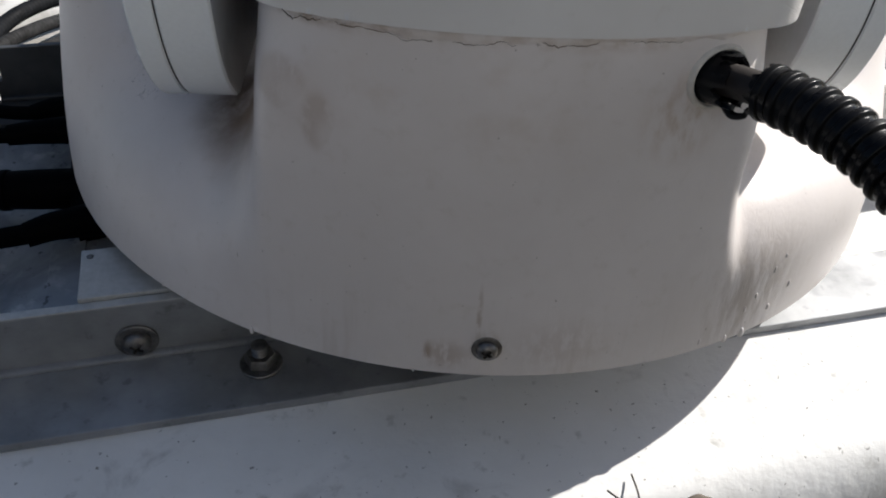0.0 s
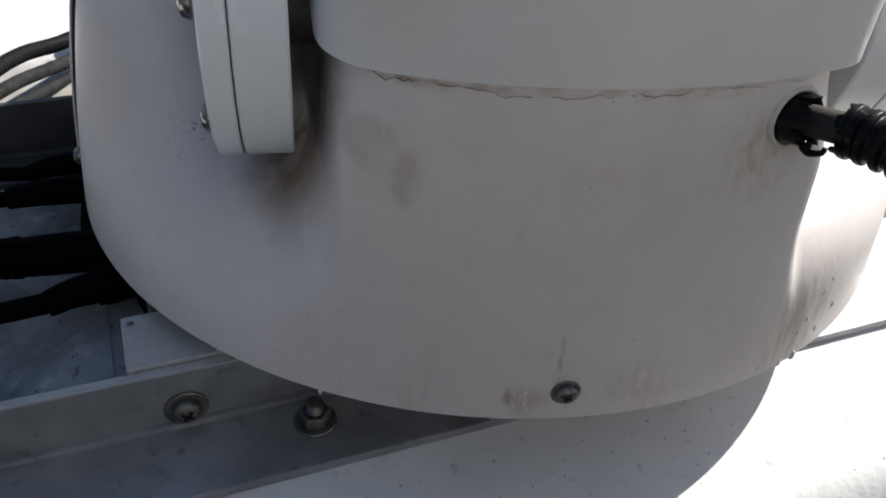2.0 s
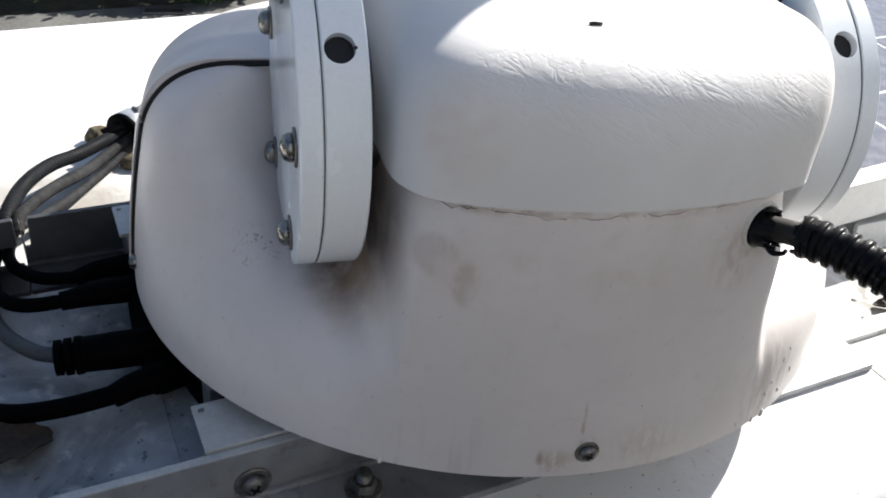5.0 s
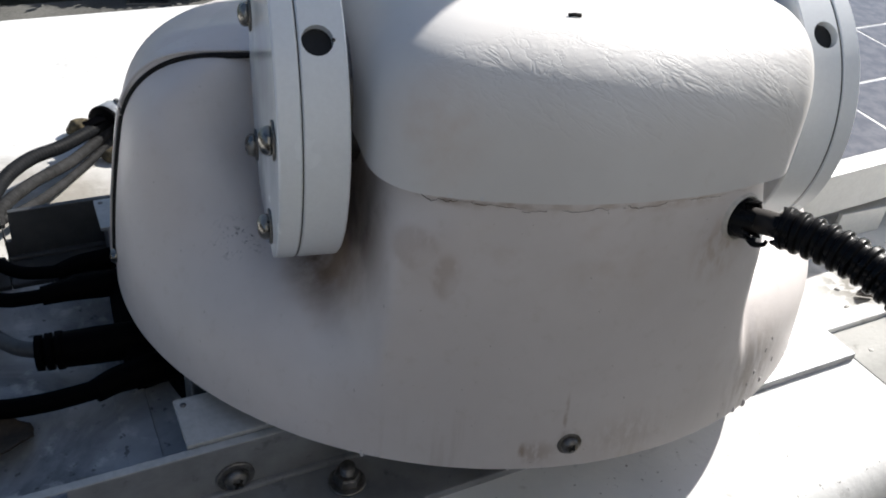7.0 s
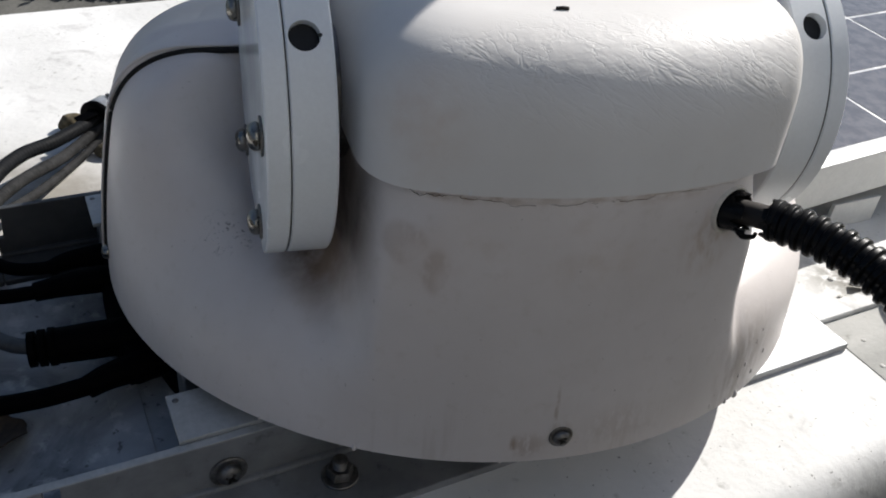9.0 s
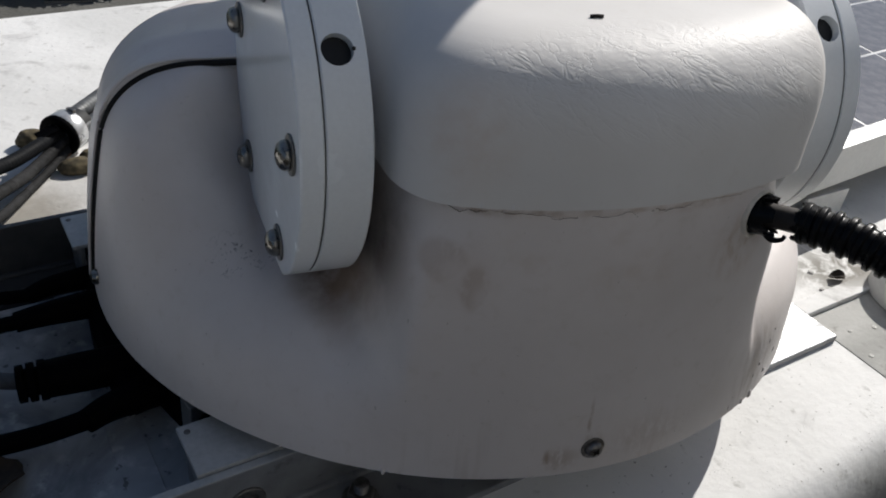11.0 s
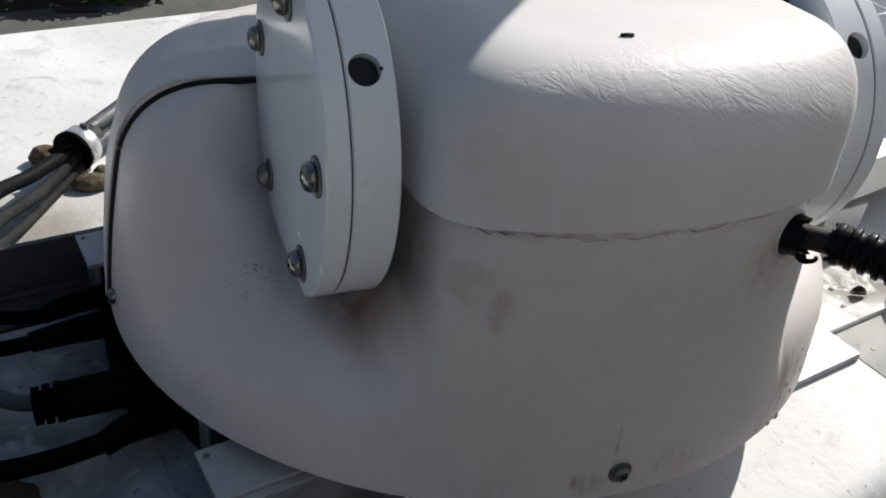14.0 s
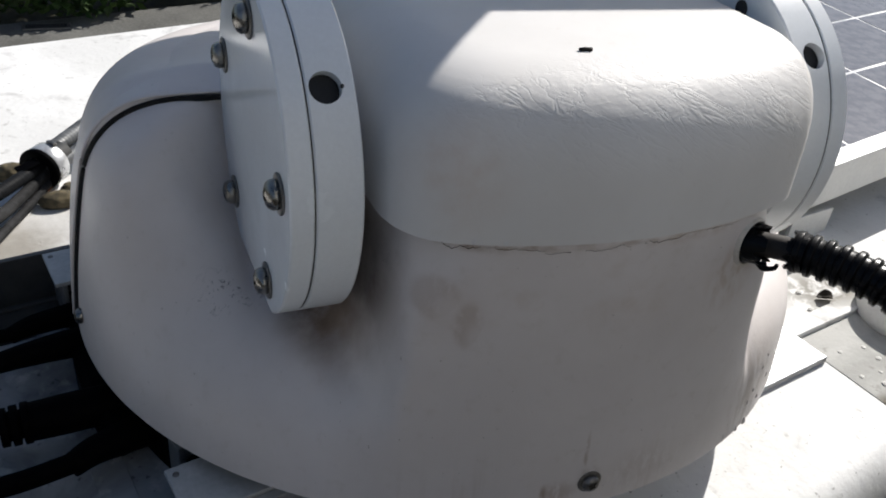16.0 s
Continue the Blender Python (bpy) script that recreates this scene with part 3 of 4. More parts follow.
# unseen platform, its outline shaped to cast the lid's shadow, on two added arms
PLAT_Z = 0.44
sunward = LEAN.inverted().to_3x3() @ to_sun
corner = Vector((-0.0403, -0.1213)) + Vector((sunward.x, sunward.y)) * ((PLAT_Z - 0.189) / sunward.z)
along, down = Vector((0.997, -0.077)), Vector((-0.62, -0.78))
outline = [corner, corner + along * 0.17, corner + along * 0.17 + Vector((0.03, 0.10)), corner + Vector((-0.02, 0.25)), corner + Vector((-0.15, 0.21)), corner + Vector((-0.13, 0.02)), corner + down * 0.12 + Vector((-0.07, 0.04)), corner + down * 0.12]
bm = bmesh.new()
rows = [[bm.verts.new((v.x, v.y, z)) for v in outline] for z in (PLAT_Z, PLAT_Z + 0.008)]
bm.faces.new(rows[0]), bm.faces.new(rows[1][::-1])
for i in range(len(outline)):
    j = (i + 1) % len(outline)
    bm.faces.new((rows[0][j], rows[0][i], rows[1][i], rows[1][j]))
bmesh.ops.recalc_face_normals(bm, faces=bm.faces)
part("instrument_platform", bm, DISC, tracker, "pale grey platform, unseen above the tracker, shaped to shade the lid")
for x, y, s in ((-0.05, 0.09, -0.02), (0.06, 0.09, 0.05)):
    part("platform_arm", tube([Vector((x, y, 0.10)), Vector((corner.x + s, corner.y + 0.14, PLAT_Z + 0.001))], 0.011, 20), DISC, tracker)
settle(tracker)
tracker.matrix_basis = LEAN @ Matrix.Translation(tracker.location)


# ---- corrugated cable conduit at the tracker's front ----
conduit = thing("cable_conduit", "black corrugated split conduit leaving the tracker's front", "conduit", gland_at)
run = [gland_at + Vector((0.475 * s - 1.354 * s * s, -0.684 * s + 0.212 * s * s, 0.163 * s - 1.726 * s * s)) for s in [i * 0.215 / 900 for i in range(901)]]
CABLE_BROWN = plain("dusty_brown_cable", (0.026, 0.019, 0.016), 0.7, 0.0, 300, 0.2, 0.2, 60)
part("core", tube([run[i] for i in range(0, 901, 10)], 0.0056, 14), CABLE_BROWN, conduit, "dusty brown inner cable")


def rings(s):
    """Radius of the corrugation along the conduit."""
    return 0.0080 + 0.0015 * (0.5 + 0.5 * math.tanh(3.2 * math.sin(s * 2 * math.pi / 0.0060)))


def torn_sleeve(at, ahead, r, short, long, seed):
    """A short sleeve with a ragged, torn end and real thickness."""
    rr = random.Random(seed)
    n = 60
    length, edge = (short + long) / 2, []
    for i in range(n):
        if rr.random() < 0.35:
            length = rr.uniform(short, long)
        edge.append(length)
    verts, faces = [], []
    for i in range(n):
        a = 2 * math.pi * i / n
        for radius, h in ((r, -0.004), (r * (0.98 + 0.04 * rr.random()), edge[i]), (r - 0.0014, edge[i] - 0.0003), (r - 0.0014, -0.004)):
            verts.append((radius * math.cos(a), radius * math.sin(a), h))
    for i in range(n):
        j = (i + 1) % n
        for k in range(4):
            m = (k + 1) % 4
            faces.append((i * 4 + k, j * 4 + k, j * 4 + m, i * 4 + m))
    me = mesh_of("sleeve", verts, faces)
    me.transform(facing(at, ahead))
    me.set_sharp_from_angle(angle=radians(40))
    return me


part("corrugated_sleeve", tube(run[98:], rings, 28), BLACK, conduit, "glossy black corrugated sleeve")
# dark disc stands for the shaded depth of the cable hole
part("hole_plug", lathe([(0.0094, 0.0000), (0.0094, 0.0005)], 32), DARK, conduit)
conduit.children[-1].matrix_local = facing(gland_at, gland_out)
part("torn_collar", torn_sleeve(gland_at + gland_out * 0.001, (run[30] - run[0]).normalized(), 0.0090, 0.002, 0.0085, 5), BLACK, conduit, "torn black end of the conduit")
part("torn_edge", torn_sleeve(run[104], (run[90] - run[104]).normalized(), 0.0088, 0.0005, 0.0045, 8), BLACK, conduit)
q, ahead = run[20], (run[40] - run[20]).normalized()
side = ahead.cross(Vector((0, 0, 1))).normalized()
over = side.cross(ahead)
line = spline([q - over * 0.0085, q - over * 0.0115 + ahead * 0.003, q - over * 0.0105 + ahead * 0.0075, q - over * 0.0085 + ahead * 0.0085], 16)
part("torn_tongue", tube(line, lambda s: 0.0019 - 0.09 * s, 8), BLACK, conduit)
settle(conduit)
conduit.matrix_basis = LEAN @ Matrix.Translation(conduit.location)


# ---- the aluminium frame under the tracker ----
SLOPE = 11.2     # degrees by which the frame is turned against the tracker


def framed(x, y, z):
    """Frame coordinates to world: x along the rails from the tracker's axis."""
    v = Matrix.Rotation(radians(SLOPE), 3, "Z") @ Vector((x, y, 0))
    return Vector((v.x, v.y, z))


def angle_rail(x0, x1, y, z0, z1, width, notches, t=0.004, leg_end=None, gap=None):
    """An L-section with notches in its upright leg; the foot points to -y."""
    end = leg_end or x1
    outline = [(x0, z0), (end, z0), (end, z1)]
    if gap:     # the upright leg is cut away below, where cables pass
        outline = [(x0, z0), (gap[0], z0), (gap[0], z0 + gap[2]), (gap[1], z0 + gap[2]), (gap[1], z1)]
    for a, b, depth in sorted(notches, reverse=True):
        outline += [(b, z1), (b - 0.0012, z1 - depth), (a + 0.0012, z1 - depth), (a, z1)]
    outline += [(x0, z1)]
    bm = bmesh.new()
    rows = [[bm.verts.new((x, yy, z)) for x, z in outline] for yy in (y, y + t)]
    bm.faces.new(rows[0])
    bm.faces.new(rows[1][::-1])
    for i in range(len(outline)):
        j = (i + 1) % len(outline)
        bm.faces.new((rows[0][j], rows[0][i], rows[1][i], rows[1][j]))
    bmesh.ops.recalc_face_normals(bm, faces=bm.faces)
    sharp = [e for e in bm.edges if e.calc_face_angle(0) > 0.6]
    bmesh.ops.bevel(bm, geom=sharp, offset=0.0006, segments=2, affect="EDGES", profile=0.5)
    foot = slabbox(x0, x1, y - width, y + 0.0005, z0 - 0.0002, z0 + t, 0.0007)
    fillet = slabbox(x0 + 0.001, end - 0.001, y - 0.0035, y + 0.001, z0 + t - 0.001, z0 + t + 0.0025, 0.0012)
    for extra in (foot, fillet):
        me = bpy.data.meshes.new("tmp")
        extra.to_mesh(me)
        extra.free()
        bm.from_mesh(me)
        bpy.data.meshes.remove(me)
    bmesh.ops.rotate(bm, cent=(0, 0, 0), matrix=Matrix.Rotation(radians(SLOPE), 3, "Z"), verts=bm.verts)
    return bm


front_rail = thing("angle_rail", "dull aluminium angle rail bolted down before the tracker", "rail", framed(-0.1, -0.15, FLOOR), "frame rails")
part("angle", angle_rail(-0.46, 0.2165, -0.1364, FLOOR + 0.0004, -0.0160, 0.0415, [(-0.2842, -0.2764, 0.022)], leg_end=0.10, t=0.005), ALU, front_rail)
# pale strip paints the skylight onto the rail's top edge
part("worn_edge", slabbox(-0.459, 0.099, -0.1362, -0.1316, -0.0162, -0.0154, 0.0003, SLOPE), PALE_ALU, front_rail, "bright top edge, its skylight put into the colour")
bolt_at = framed(-0.1440, -0.1535, FLOOR + 0.0054)
w = part("washer", lathe([(0.0098, 0), (0.0100, 0.0004), (0.0100, 0.0014), (0.0096, 0.0018)], 36), OLD_STEEL, front_rail)
w.location = bolt_at
hexagon = lathe([(0.0068, 0), (0.0074, 0.0006), (0.0074, 0.0052), (0.0066, 0.0062)], 6)
nut = part("nut", hexagon, OLD_STEEL, front_rail, "dull steel hexagon nut")
nut.location = bolt_at + Vector((0, 0, 0.0018))
stud = part("threaded_stud", tube([bolt_at + Vector((0, 0, 0.0005 + 0.00012 * i)) for i in range(110)], lambda s: 0.0037 + 0.0003 * math.sin(s * 2 * math.pi / 0.00125), 20), OLD_STEEL, front_rail)
screw_at = framed(-0.1987, -0.1366, -0.0383)
normal = framed(0, -1, 0)
w = part("washer", lathe([(0.0096, -0.0004), (0.0098, 0.0002), (0.0098, 0.0010), (0.0094, 0.0014)], 36), OLD_STEEL, front_rail)
w.matrix_local = facing(screw_at, normal)
s = part("cross_head_screw", screw_mesh(1.1), OLD_STEEL, front_rail)
s.matrix_local = facing(screw_at + normal * 0.0016, normal, 35)
settle(front_rail)

rear_rail = thing("angle_rail", "aluminium angle rail, shade in its colour, with a cable notch behind the tracker", "rail", framed(-0.25, 0.1, FLOOR), "frame rails")
part("angle", angle_rail(-0.2893, 0.24, 0.1095, FLOOR + 0.0004, -0.0128, 0.0300, [(-0.2893, -0.2837, 0.023)]), SHADED_ALU, rear_rail)
part("angle_end", angle_rail(-0.50, -0.2896, 0.1095, FLOOR + 0.0004, -0.0128, 0.0300, [], gap=(-0.345, -0.2928, 0.020)), SHADED_ALU, rear_rail)
for x, roll in ((-0.365, 20),):
    at = framed(x, 0.1093, -0.032)
    w = part("washer", lathe([(0.0070, -0.0004), (0.0072, 0.0002), (0.0070, 0.0008)], 30), OLD_STEEL, rear_rail)
    w.matrix_local = facing(at, normal)
settle(rear_rail)


def mounting_block(x0, x1, y0, y1, top, label):
    """A folded box-section foot that carries the tracker between the rails."""
    block = thing("mounting_block", label, "bracket", framed((x0 + x1) / 2, (y0 + y1) / 2, FLOOR), "tracker feet")
    part("top_plate", slabbox(x0, x1, y0, y1, top - 0.003, top, 0.0006, SLOPE), PALE_ALU, block)
    part("web", slabbox(x0 + 0.004, x0 + 0.007, y0 + 0.001, y1 - 0.001, FLOOR, top - 0.003, 0.0004, SLOPE), ALU, block)
    part("web", slabbox(x1 - 0.007, x1 - 0.004, y0 + 0.001, y1 - 0.001, FLOOR, top - 0.003, 0.0004, SLOPE), ALU, block)
    pin = part("set_pin", lathe([(0.0017, 0), (0.0017, 0.0004), (0.0012, 0.0006)], 14), OLD_STEEL, block)
    pin.location = framed(x0 + 0.0042, y1 - 0.0053, top - 0.0002)
    settle(block)
    return block


mounting_block(-0.2202, -0.105, -0.1312, -0.0976, -0.0132, "pale aluminium mounting block beside the front rail")
mounting_block(-0.2305, -0.130, 0.0730, 0.1090, -0.0128, "pale aluminium mounting block beside the rear rail")


def arc_block(r0, r1, a0, a1, z0, z1, n=24):
    """A bevelled block that follows the tracker's round foot."""
    bm = bmesh.new()
    rows = []
    for i in range(n + 1):
        a = radians(a0 + (a1 - a0) * i / n)
        rows.append([bm.verts.new((r * math.cos(a), r * math.sin(a), z)) for r, z in ((r0, z0), (r1, z0), (r1, z1 - 0.004), (r1 - 0.004, z1), (r0, z1))])
    for a, b in zip(rows, rows[1:]):
        for k in range(5):
            m = (k + 1) % 5
            bm.faces.new((a[k], a[m], b[m], b[k]))
    bm.faces.new(rows[0]), bm.faces.new(rows[-1][::-1])
    bmesh.ops.recalc_face_normals(bm, faces=bm.faces)
    return bm


# black connector block, extended so the gap's shade under the rim is solid
sockets = thing("connector_block", "black connector block, also filling the dark gap under the tracker's rim", "connector block", (-0.22, -0.02, FLOOR))
part("body", arc_block(0.185, 0.236, 168, 202, FLOOR, -0.0300), RUBBER, sockets)
part("body_end", arc_block(0.170, 0.218, 202.2, 216, FLOOR, -0.0340), RUBBER, sockets)
for a in (172, 181, 195, 204):
    ring = part("socket_ring", lathe([(0.0125, 0), (0.0132, 0.001), (0.0132, 0.005), (0.0120, 0.006)], 28), RUBBER, sockets)
    at = Vector((0.211 * math.cos(radians(a)), 0.211 * math.sin(radians(a)), -0.036))
    ring.matrix_local = facing(at, (math.cos(radians(a)), math.sin(radians(a)), 0))
settle(sockets)
tab = thing("bracket_tab", "small pale bracket tab under the tracker's rim", "bracket", (-0.186, -0.106, FLOOR))
part("tab", slabbox(-0.191, -0.182, -0.114, -0.102, FLOOR, -0.026, 0.001, 20, (-0.186, -0.106)), ALU, tab)
settle(tab)

# a flat bar that runs on from the rail into the sun
plate = thing("flat_bar", "sunlit white-painted flat steel bar on the slab", "bar", framed(0.28, -0.145, FLOOR))
part("bar", slabbox(0.2170, 0.335, -0.1515, -0.1370, FLOOR, FLOOR + 0.0046, 0.0008, SLOPE), SLAB, plate)
settle(plate)


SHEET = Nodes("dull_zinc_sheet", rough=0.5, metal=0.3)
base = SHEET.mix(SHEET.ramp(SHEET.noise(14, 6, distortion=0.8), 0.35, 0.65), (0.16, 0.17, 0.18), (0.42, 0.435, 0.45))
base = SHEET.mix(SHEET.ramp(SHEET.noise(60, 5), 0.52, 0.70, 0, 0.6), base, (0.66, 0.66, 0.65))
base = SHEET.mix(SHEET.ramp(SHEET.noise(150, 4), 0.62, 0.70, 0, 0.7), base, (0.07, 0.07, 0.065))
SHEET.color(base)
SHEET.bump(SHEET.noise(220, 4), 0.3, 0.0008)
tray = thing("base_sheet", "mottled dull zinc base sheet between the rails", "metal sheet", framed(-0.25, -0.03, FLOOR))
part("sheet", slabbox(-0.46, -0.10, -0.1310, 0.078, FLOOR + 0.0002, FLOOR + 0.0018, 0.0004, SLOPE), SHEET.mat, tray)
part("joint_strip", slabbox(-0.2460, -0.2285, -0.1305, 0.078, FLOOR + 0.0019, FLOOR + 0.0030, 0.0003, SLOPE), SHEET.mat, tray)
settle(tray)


# ---- plugs and cables on the low-x side ----
def cable_with_plug(plug_line, cable_line, plug_r, cable_r, ribs, jacket, label):
    """A moulded plug pushed in under the tracker's rim, and its cable."""
    cable = thing("signal_cable", label, "cable", Vector(cable_line[0]), "signal cables")
    line = spline(plug_line, 40)
    total = sum((line[i + 1] - line[i]).length for i in range(len(line) - 1))
    part("plug", tube(line, lambda s: plug_r * (0.70 + 0.30 * min(1, s / (0.45 * total))) if not ribs else plug_r * (0.94 + 0.06 * min(1, s / 0.02)), 24), RUBBER, cable, "black moulded rubber plug")
    if ribs:
        ahead = (line[1] - line[0]).normalized()
        part("relief_core", tube([line[0] - ahead * 0.0118, line[0] - ahead * 0.006, line[0] + ahead * 0.002], plug_r * 0.72, 20), RUBBER, cable)
        for i in range(3):
            c = line[0] - ahead * (0.002 + 0.0055 * i)
            part("strain_relief", tube([c, c + ahead * 0.0012, c + ahead * 0.0028, c + ahead * 0.0038], plug_r * (1.02 - 0.04 * i), 24), RUBBER, cable)
    part("jacket", tube(spline(cable_line, 70), cable_r, 16), jacket, cable)
    settle(cable)


cable_with_plug([(-0.2680, 0.0078, -0.032), (-0.2508, 0.0165, -0.032), (-0.195, 0.030, -0.035)], [(-0.264, 0.0085, -0.032), (-0.2877, 0.0098, -0.032), (-0.3042, 0.0227, -0.033), (-0.3135, 0.0430, -0.038), (-0.316, 0.062, -0.039), (-0.315, 0.10, -0.038)], 0.0074, 0.0042, False, RUBBER, "black rubber cable with a tapered plug under the tracker")
cable_with_plug([(-0.2750, -0.0159, -0.032), (-0.2522, -0.0106, -0.032), (-0.195, 0.003, -0.036)], [(-0.271, -0.0155, -0.032), (-0.2939, -0.0175, -0.032), (-0.3095, -0.0081, -0.033), (-0.3192, 0.0131, -0.034), (-0.3225, 0.0390, -0.038), (-0.322, 0.062, -0.039), (-0.319, 0.10, -0.038)], 0.0086, 0.0046, False, RUBBER, "black rubber cable looping from its tapered plug")
cable_with_plug([(-0.2600, -0.0660, -0.034), (-0.2400, -0.0645, -0.034), (-0.17, -0.055, -0.037)], [(-0.268, -0.0655, -0.034), (-0.2860, -0.0570, -0.036), (-0.3070, -0.0310, -0.041), (-0.3217, 0.0011, -0.044), (-0.3290, 0.020, -0.044), (-0.333, 0.050, -0.040), (-0.334, 0.09, -0.042)], 0.0112, 0.0046, True, GREY_CABLE, "grey cable with a thick ribbed black plug")
cable_with_plug([(-0.2397, -0.1013, -0.036), (-0.2209, -0.0913, -0.036), (-0.16, -0.070, -0.040)], [(-0.235, -0.099, -0.036), (-0.2665, -0.1010, -0.041), (-0.2945, -0.1005, -0.042), (-0.3221, -0.0891, -0.042), (-0.36, -0.060, -0.046), (-0.42, -0.03, -0.048)], 0.0095, 0.0055, False, RUBBER, "thick black rubber cable with a tapered plug")


# ---- ground, slab and distance ----
def sheet(name, x0, x1, y0, y1, nx, ny, height):
    """A grid with a height at each place."""
    xs, ys = np.linspace(x0, x1, nx), np.linspace(y0, y1, ny)
    verts = [(x, y, height(x, y)) for y in ys for x in xs]
    faces = [(j * nx + i, j * nx + i + 1, (j + 1) * nx + i + 1, (j + 1) * nx + i) for j in range(ny - 1) for i in range(nx - 1)]
    return mesh_of(name, verts, faces)


PATH_Z = -0.432
CONCRETE = plain("grey_concrete", (0.135, 0.133, 0.122), 0.85, 0.0, 160, 0.25, 0.4, 7)
SOIL = plain("dry_soil_and_grass", (0.045, 0.042, 0.022), 0.95, 0.0, 40, 0.4, 0.5, 3)
ground = part("ground", sheet("ground", -400, 400, -400, 400, 41, 41, lambda x, y: PATH_Z - 0.03), SOIL)
tagged(ground, "dry brown soil ground around the slab", "ground", kind="structure")

EDGE_TURN = 13.5
def slab_profile(width, far_r, near_x, near_z, bottom):
    """Across the slab from its far foot to its near foot; the near edge is worn round."""
    out = [(0.0, bottom)]
    out += [(-far_r + far_r * math.cos(q), FLOOR - far_r + far_r * math.sin(q)) for q in np.linspace(0, math.pi / 2, 6)]
    out += [(-width + 0.02 * k, FLOOR) for k in (2, 1)]
    out += [(-width - near_x * math.sin(q), FLOOR - near_z + near_z * math.cos(q)) for q in np.linspace(0, math.pi / 2, 16)]
    return out + [(-width - near_x, bottom)]


def slab_mesh(x0, x1, profile):
    n = len(profile)
    verts = [(x, q, z) for x in (x0, x1) for q, z in profile]
    faces = [(i, (i + 1) % n, n + (i + 1) % n, n + i) for i in range(n)] + [tuple(range(n))[::-1], tuple(range(n, 2 * n))]
    me = mesh_of("slab", verts, faces)
    me.transform(Matrix.Translation((-0.2, 0.553, 0)) @ Matrix.Rotation(radians(EDGE_TURN), 4, "Z"))
    me.set_sharp_from_angle(angle=radians(40))
    bm = bmesh.new()
    bm.from_mesh(me)
    bmesh.ops.recalc_face_normals(bm, faces=bm.faces)
    bm.to_mesh(me)
    bm.free()
    return me


slab = part("slab", slab_mesh(-1.0, 1.9, slab_profile(0.834, 0.012, 0.036, 0.075, PATH_Z - 0.04)), SLAB)
tagged(slab, "white-coated concrete slab with grey stains, carrying the tracker", "slab", kind="structure")
path = part("path", slabbox(-3.0, 4.0, 0.60, 1.665, PATH_Z - 0.04, PATH_Z, 0.01, 12.5, (-0.25, 1.66)), CONCRETE)
tagged(path, "grey concrete path beside the slab", "path", kind="structure")
drain = thing("floor_drain", "dark slot drain in the concrete path", "drain", (-0.266, 1.603, PATH_Z))
part("grate_frame", slabbox(-0.316, -0.216, 1.586, 1.620, PATH_Z, PATH_Z + 0.004, 0.0015), OLD_STEEL, drain)
for y in (1.592, 1.600, 1.608):
    part("slot", slabbox(-0.309, -0.223, y, y + 0.0055, PATH_Z + 0.0041, PATH_Z + 0.0046, 0.0002), DARK, drain)
settle(drain)


# plain unseen walls closing the camera's side, added to bounce and block light
PALE_WALL = plain("pale_grey_render", (0.54, 0.53, 0.51), 0.9, 0.0, 120, 0.15, 0.3, 4)
wall = part("wall_south", slabbox(-0.8, 4.6, -2.5, -2.3, PATH_Z - 0.05, 3.1, 0.01), PALE_WALL)
tagged(wall, "plain pale grey wall beyond the slab, unseen, added to bounce sunlight", "wall", kind="structure")
DARK_WALL = plain("dark_grey_render", (0.055, 0.053, 0.05), 0.95, 0.0, 120, 0.15, 0.3, 4)
wall = part("wall_west", slabbox(-1.42, -1.27, -2.3, 0.15, PATH_Z - 0.05, 0.50, 0.01), DARK_WALL)
tagged(wall, "low dark grey wall beside the slab, unseen, added to block low light", "wall", kind="structure")
wall = part("wall_south_low", slabbox(-1.27, 1.5, -0.78, -0.63, PATH_Z - 0.05, 0.11, 0.01), DARK_WALL)
tagged(wall, "low dark grey wall before the slab, unseen, added to block low light", "wall", kind="structure")


def leaf_mesh(l, w, fold):
    verts = [(0, 0, 0), (-w, l * 0.45, fold), (0, l * 0.5, 0), (w, l * 0.45, fold), (0, l, -fold)]
    return verts, [(0, 2, 1), (0, 3, 2), (2, 4, 1), (3, 4, 2)]


def hedge_stuff():
    """A low hedge along the path, of many small leaves on twigs."""
    r = random.Random(11)
    verts, faces = [], []
    for i in range(26000):
        x = r.uniform(-2.2, 1.2)
        depth = abs(r.gauss(0, 0.22))
        height = r.random() ** 0.8 * min(0.75 + 0.18 * math.sin(x * 5.3) + 0.1 * math.sin(x * 13.1), 0.05 + 1.6 * depth)
        y = 1.695 + (x + 0.25) * 0.22 + depth + 0.09 * math.sin(x * 9)
        base, f = leaf_mesh(r.uniform(0.018, 0.040), r.uniform(0.005, 0.012), r.uniform(-0.006, 0.006))
        turn = Euler((r.uniform(-1.2, 1.2), r.uniform(-1.2, 1.2), r.uniform(0, 6.28))).to_matrix()
        start = len(verts)
        verts += [turn @ Vector(v) + Vector((x, y, PATH_Z + 0.01 + height)) for v in base]
        faces += [tuple(start + k for k in q) for q in f]
    return mesh_of("hedge", verts, faces, False)


def leaf_paint(name, a, b, c):
    n = Nodes(name, rough=0.85)
    n.bsdf.inputs["Specular IOR Level"].default_value = 0.1
    isl = n.tree.nodes.new("ShaderNodeNewGeometry").outputs["Random Per Island"]
    n.color(n.mix(n.ramp(isl, 0.1, 0.9), a, n.mix(n.ramp(n.noise(30, 3), 0.4, 0.6), b, c)))
    n.bsdf.inputs["Transmission Weight"].default_value = 0.0
    return n.mat


HEDGE = leaf_paint("hedge_leaves", (0.030, 0.060, 0.018), (0.055, 0.095, 0.026), (0.050, 0.070, 0.030))
hedge = part("hedge", hedge_stuff(), HEDGE)
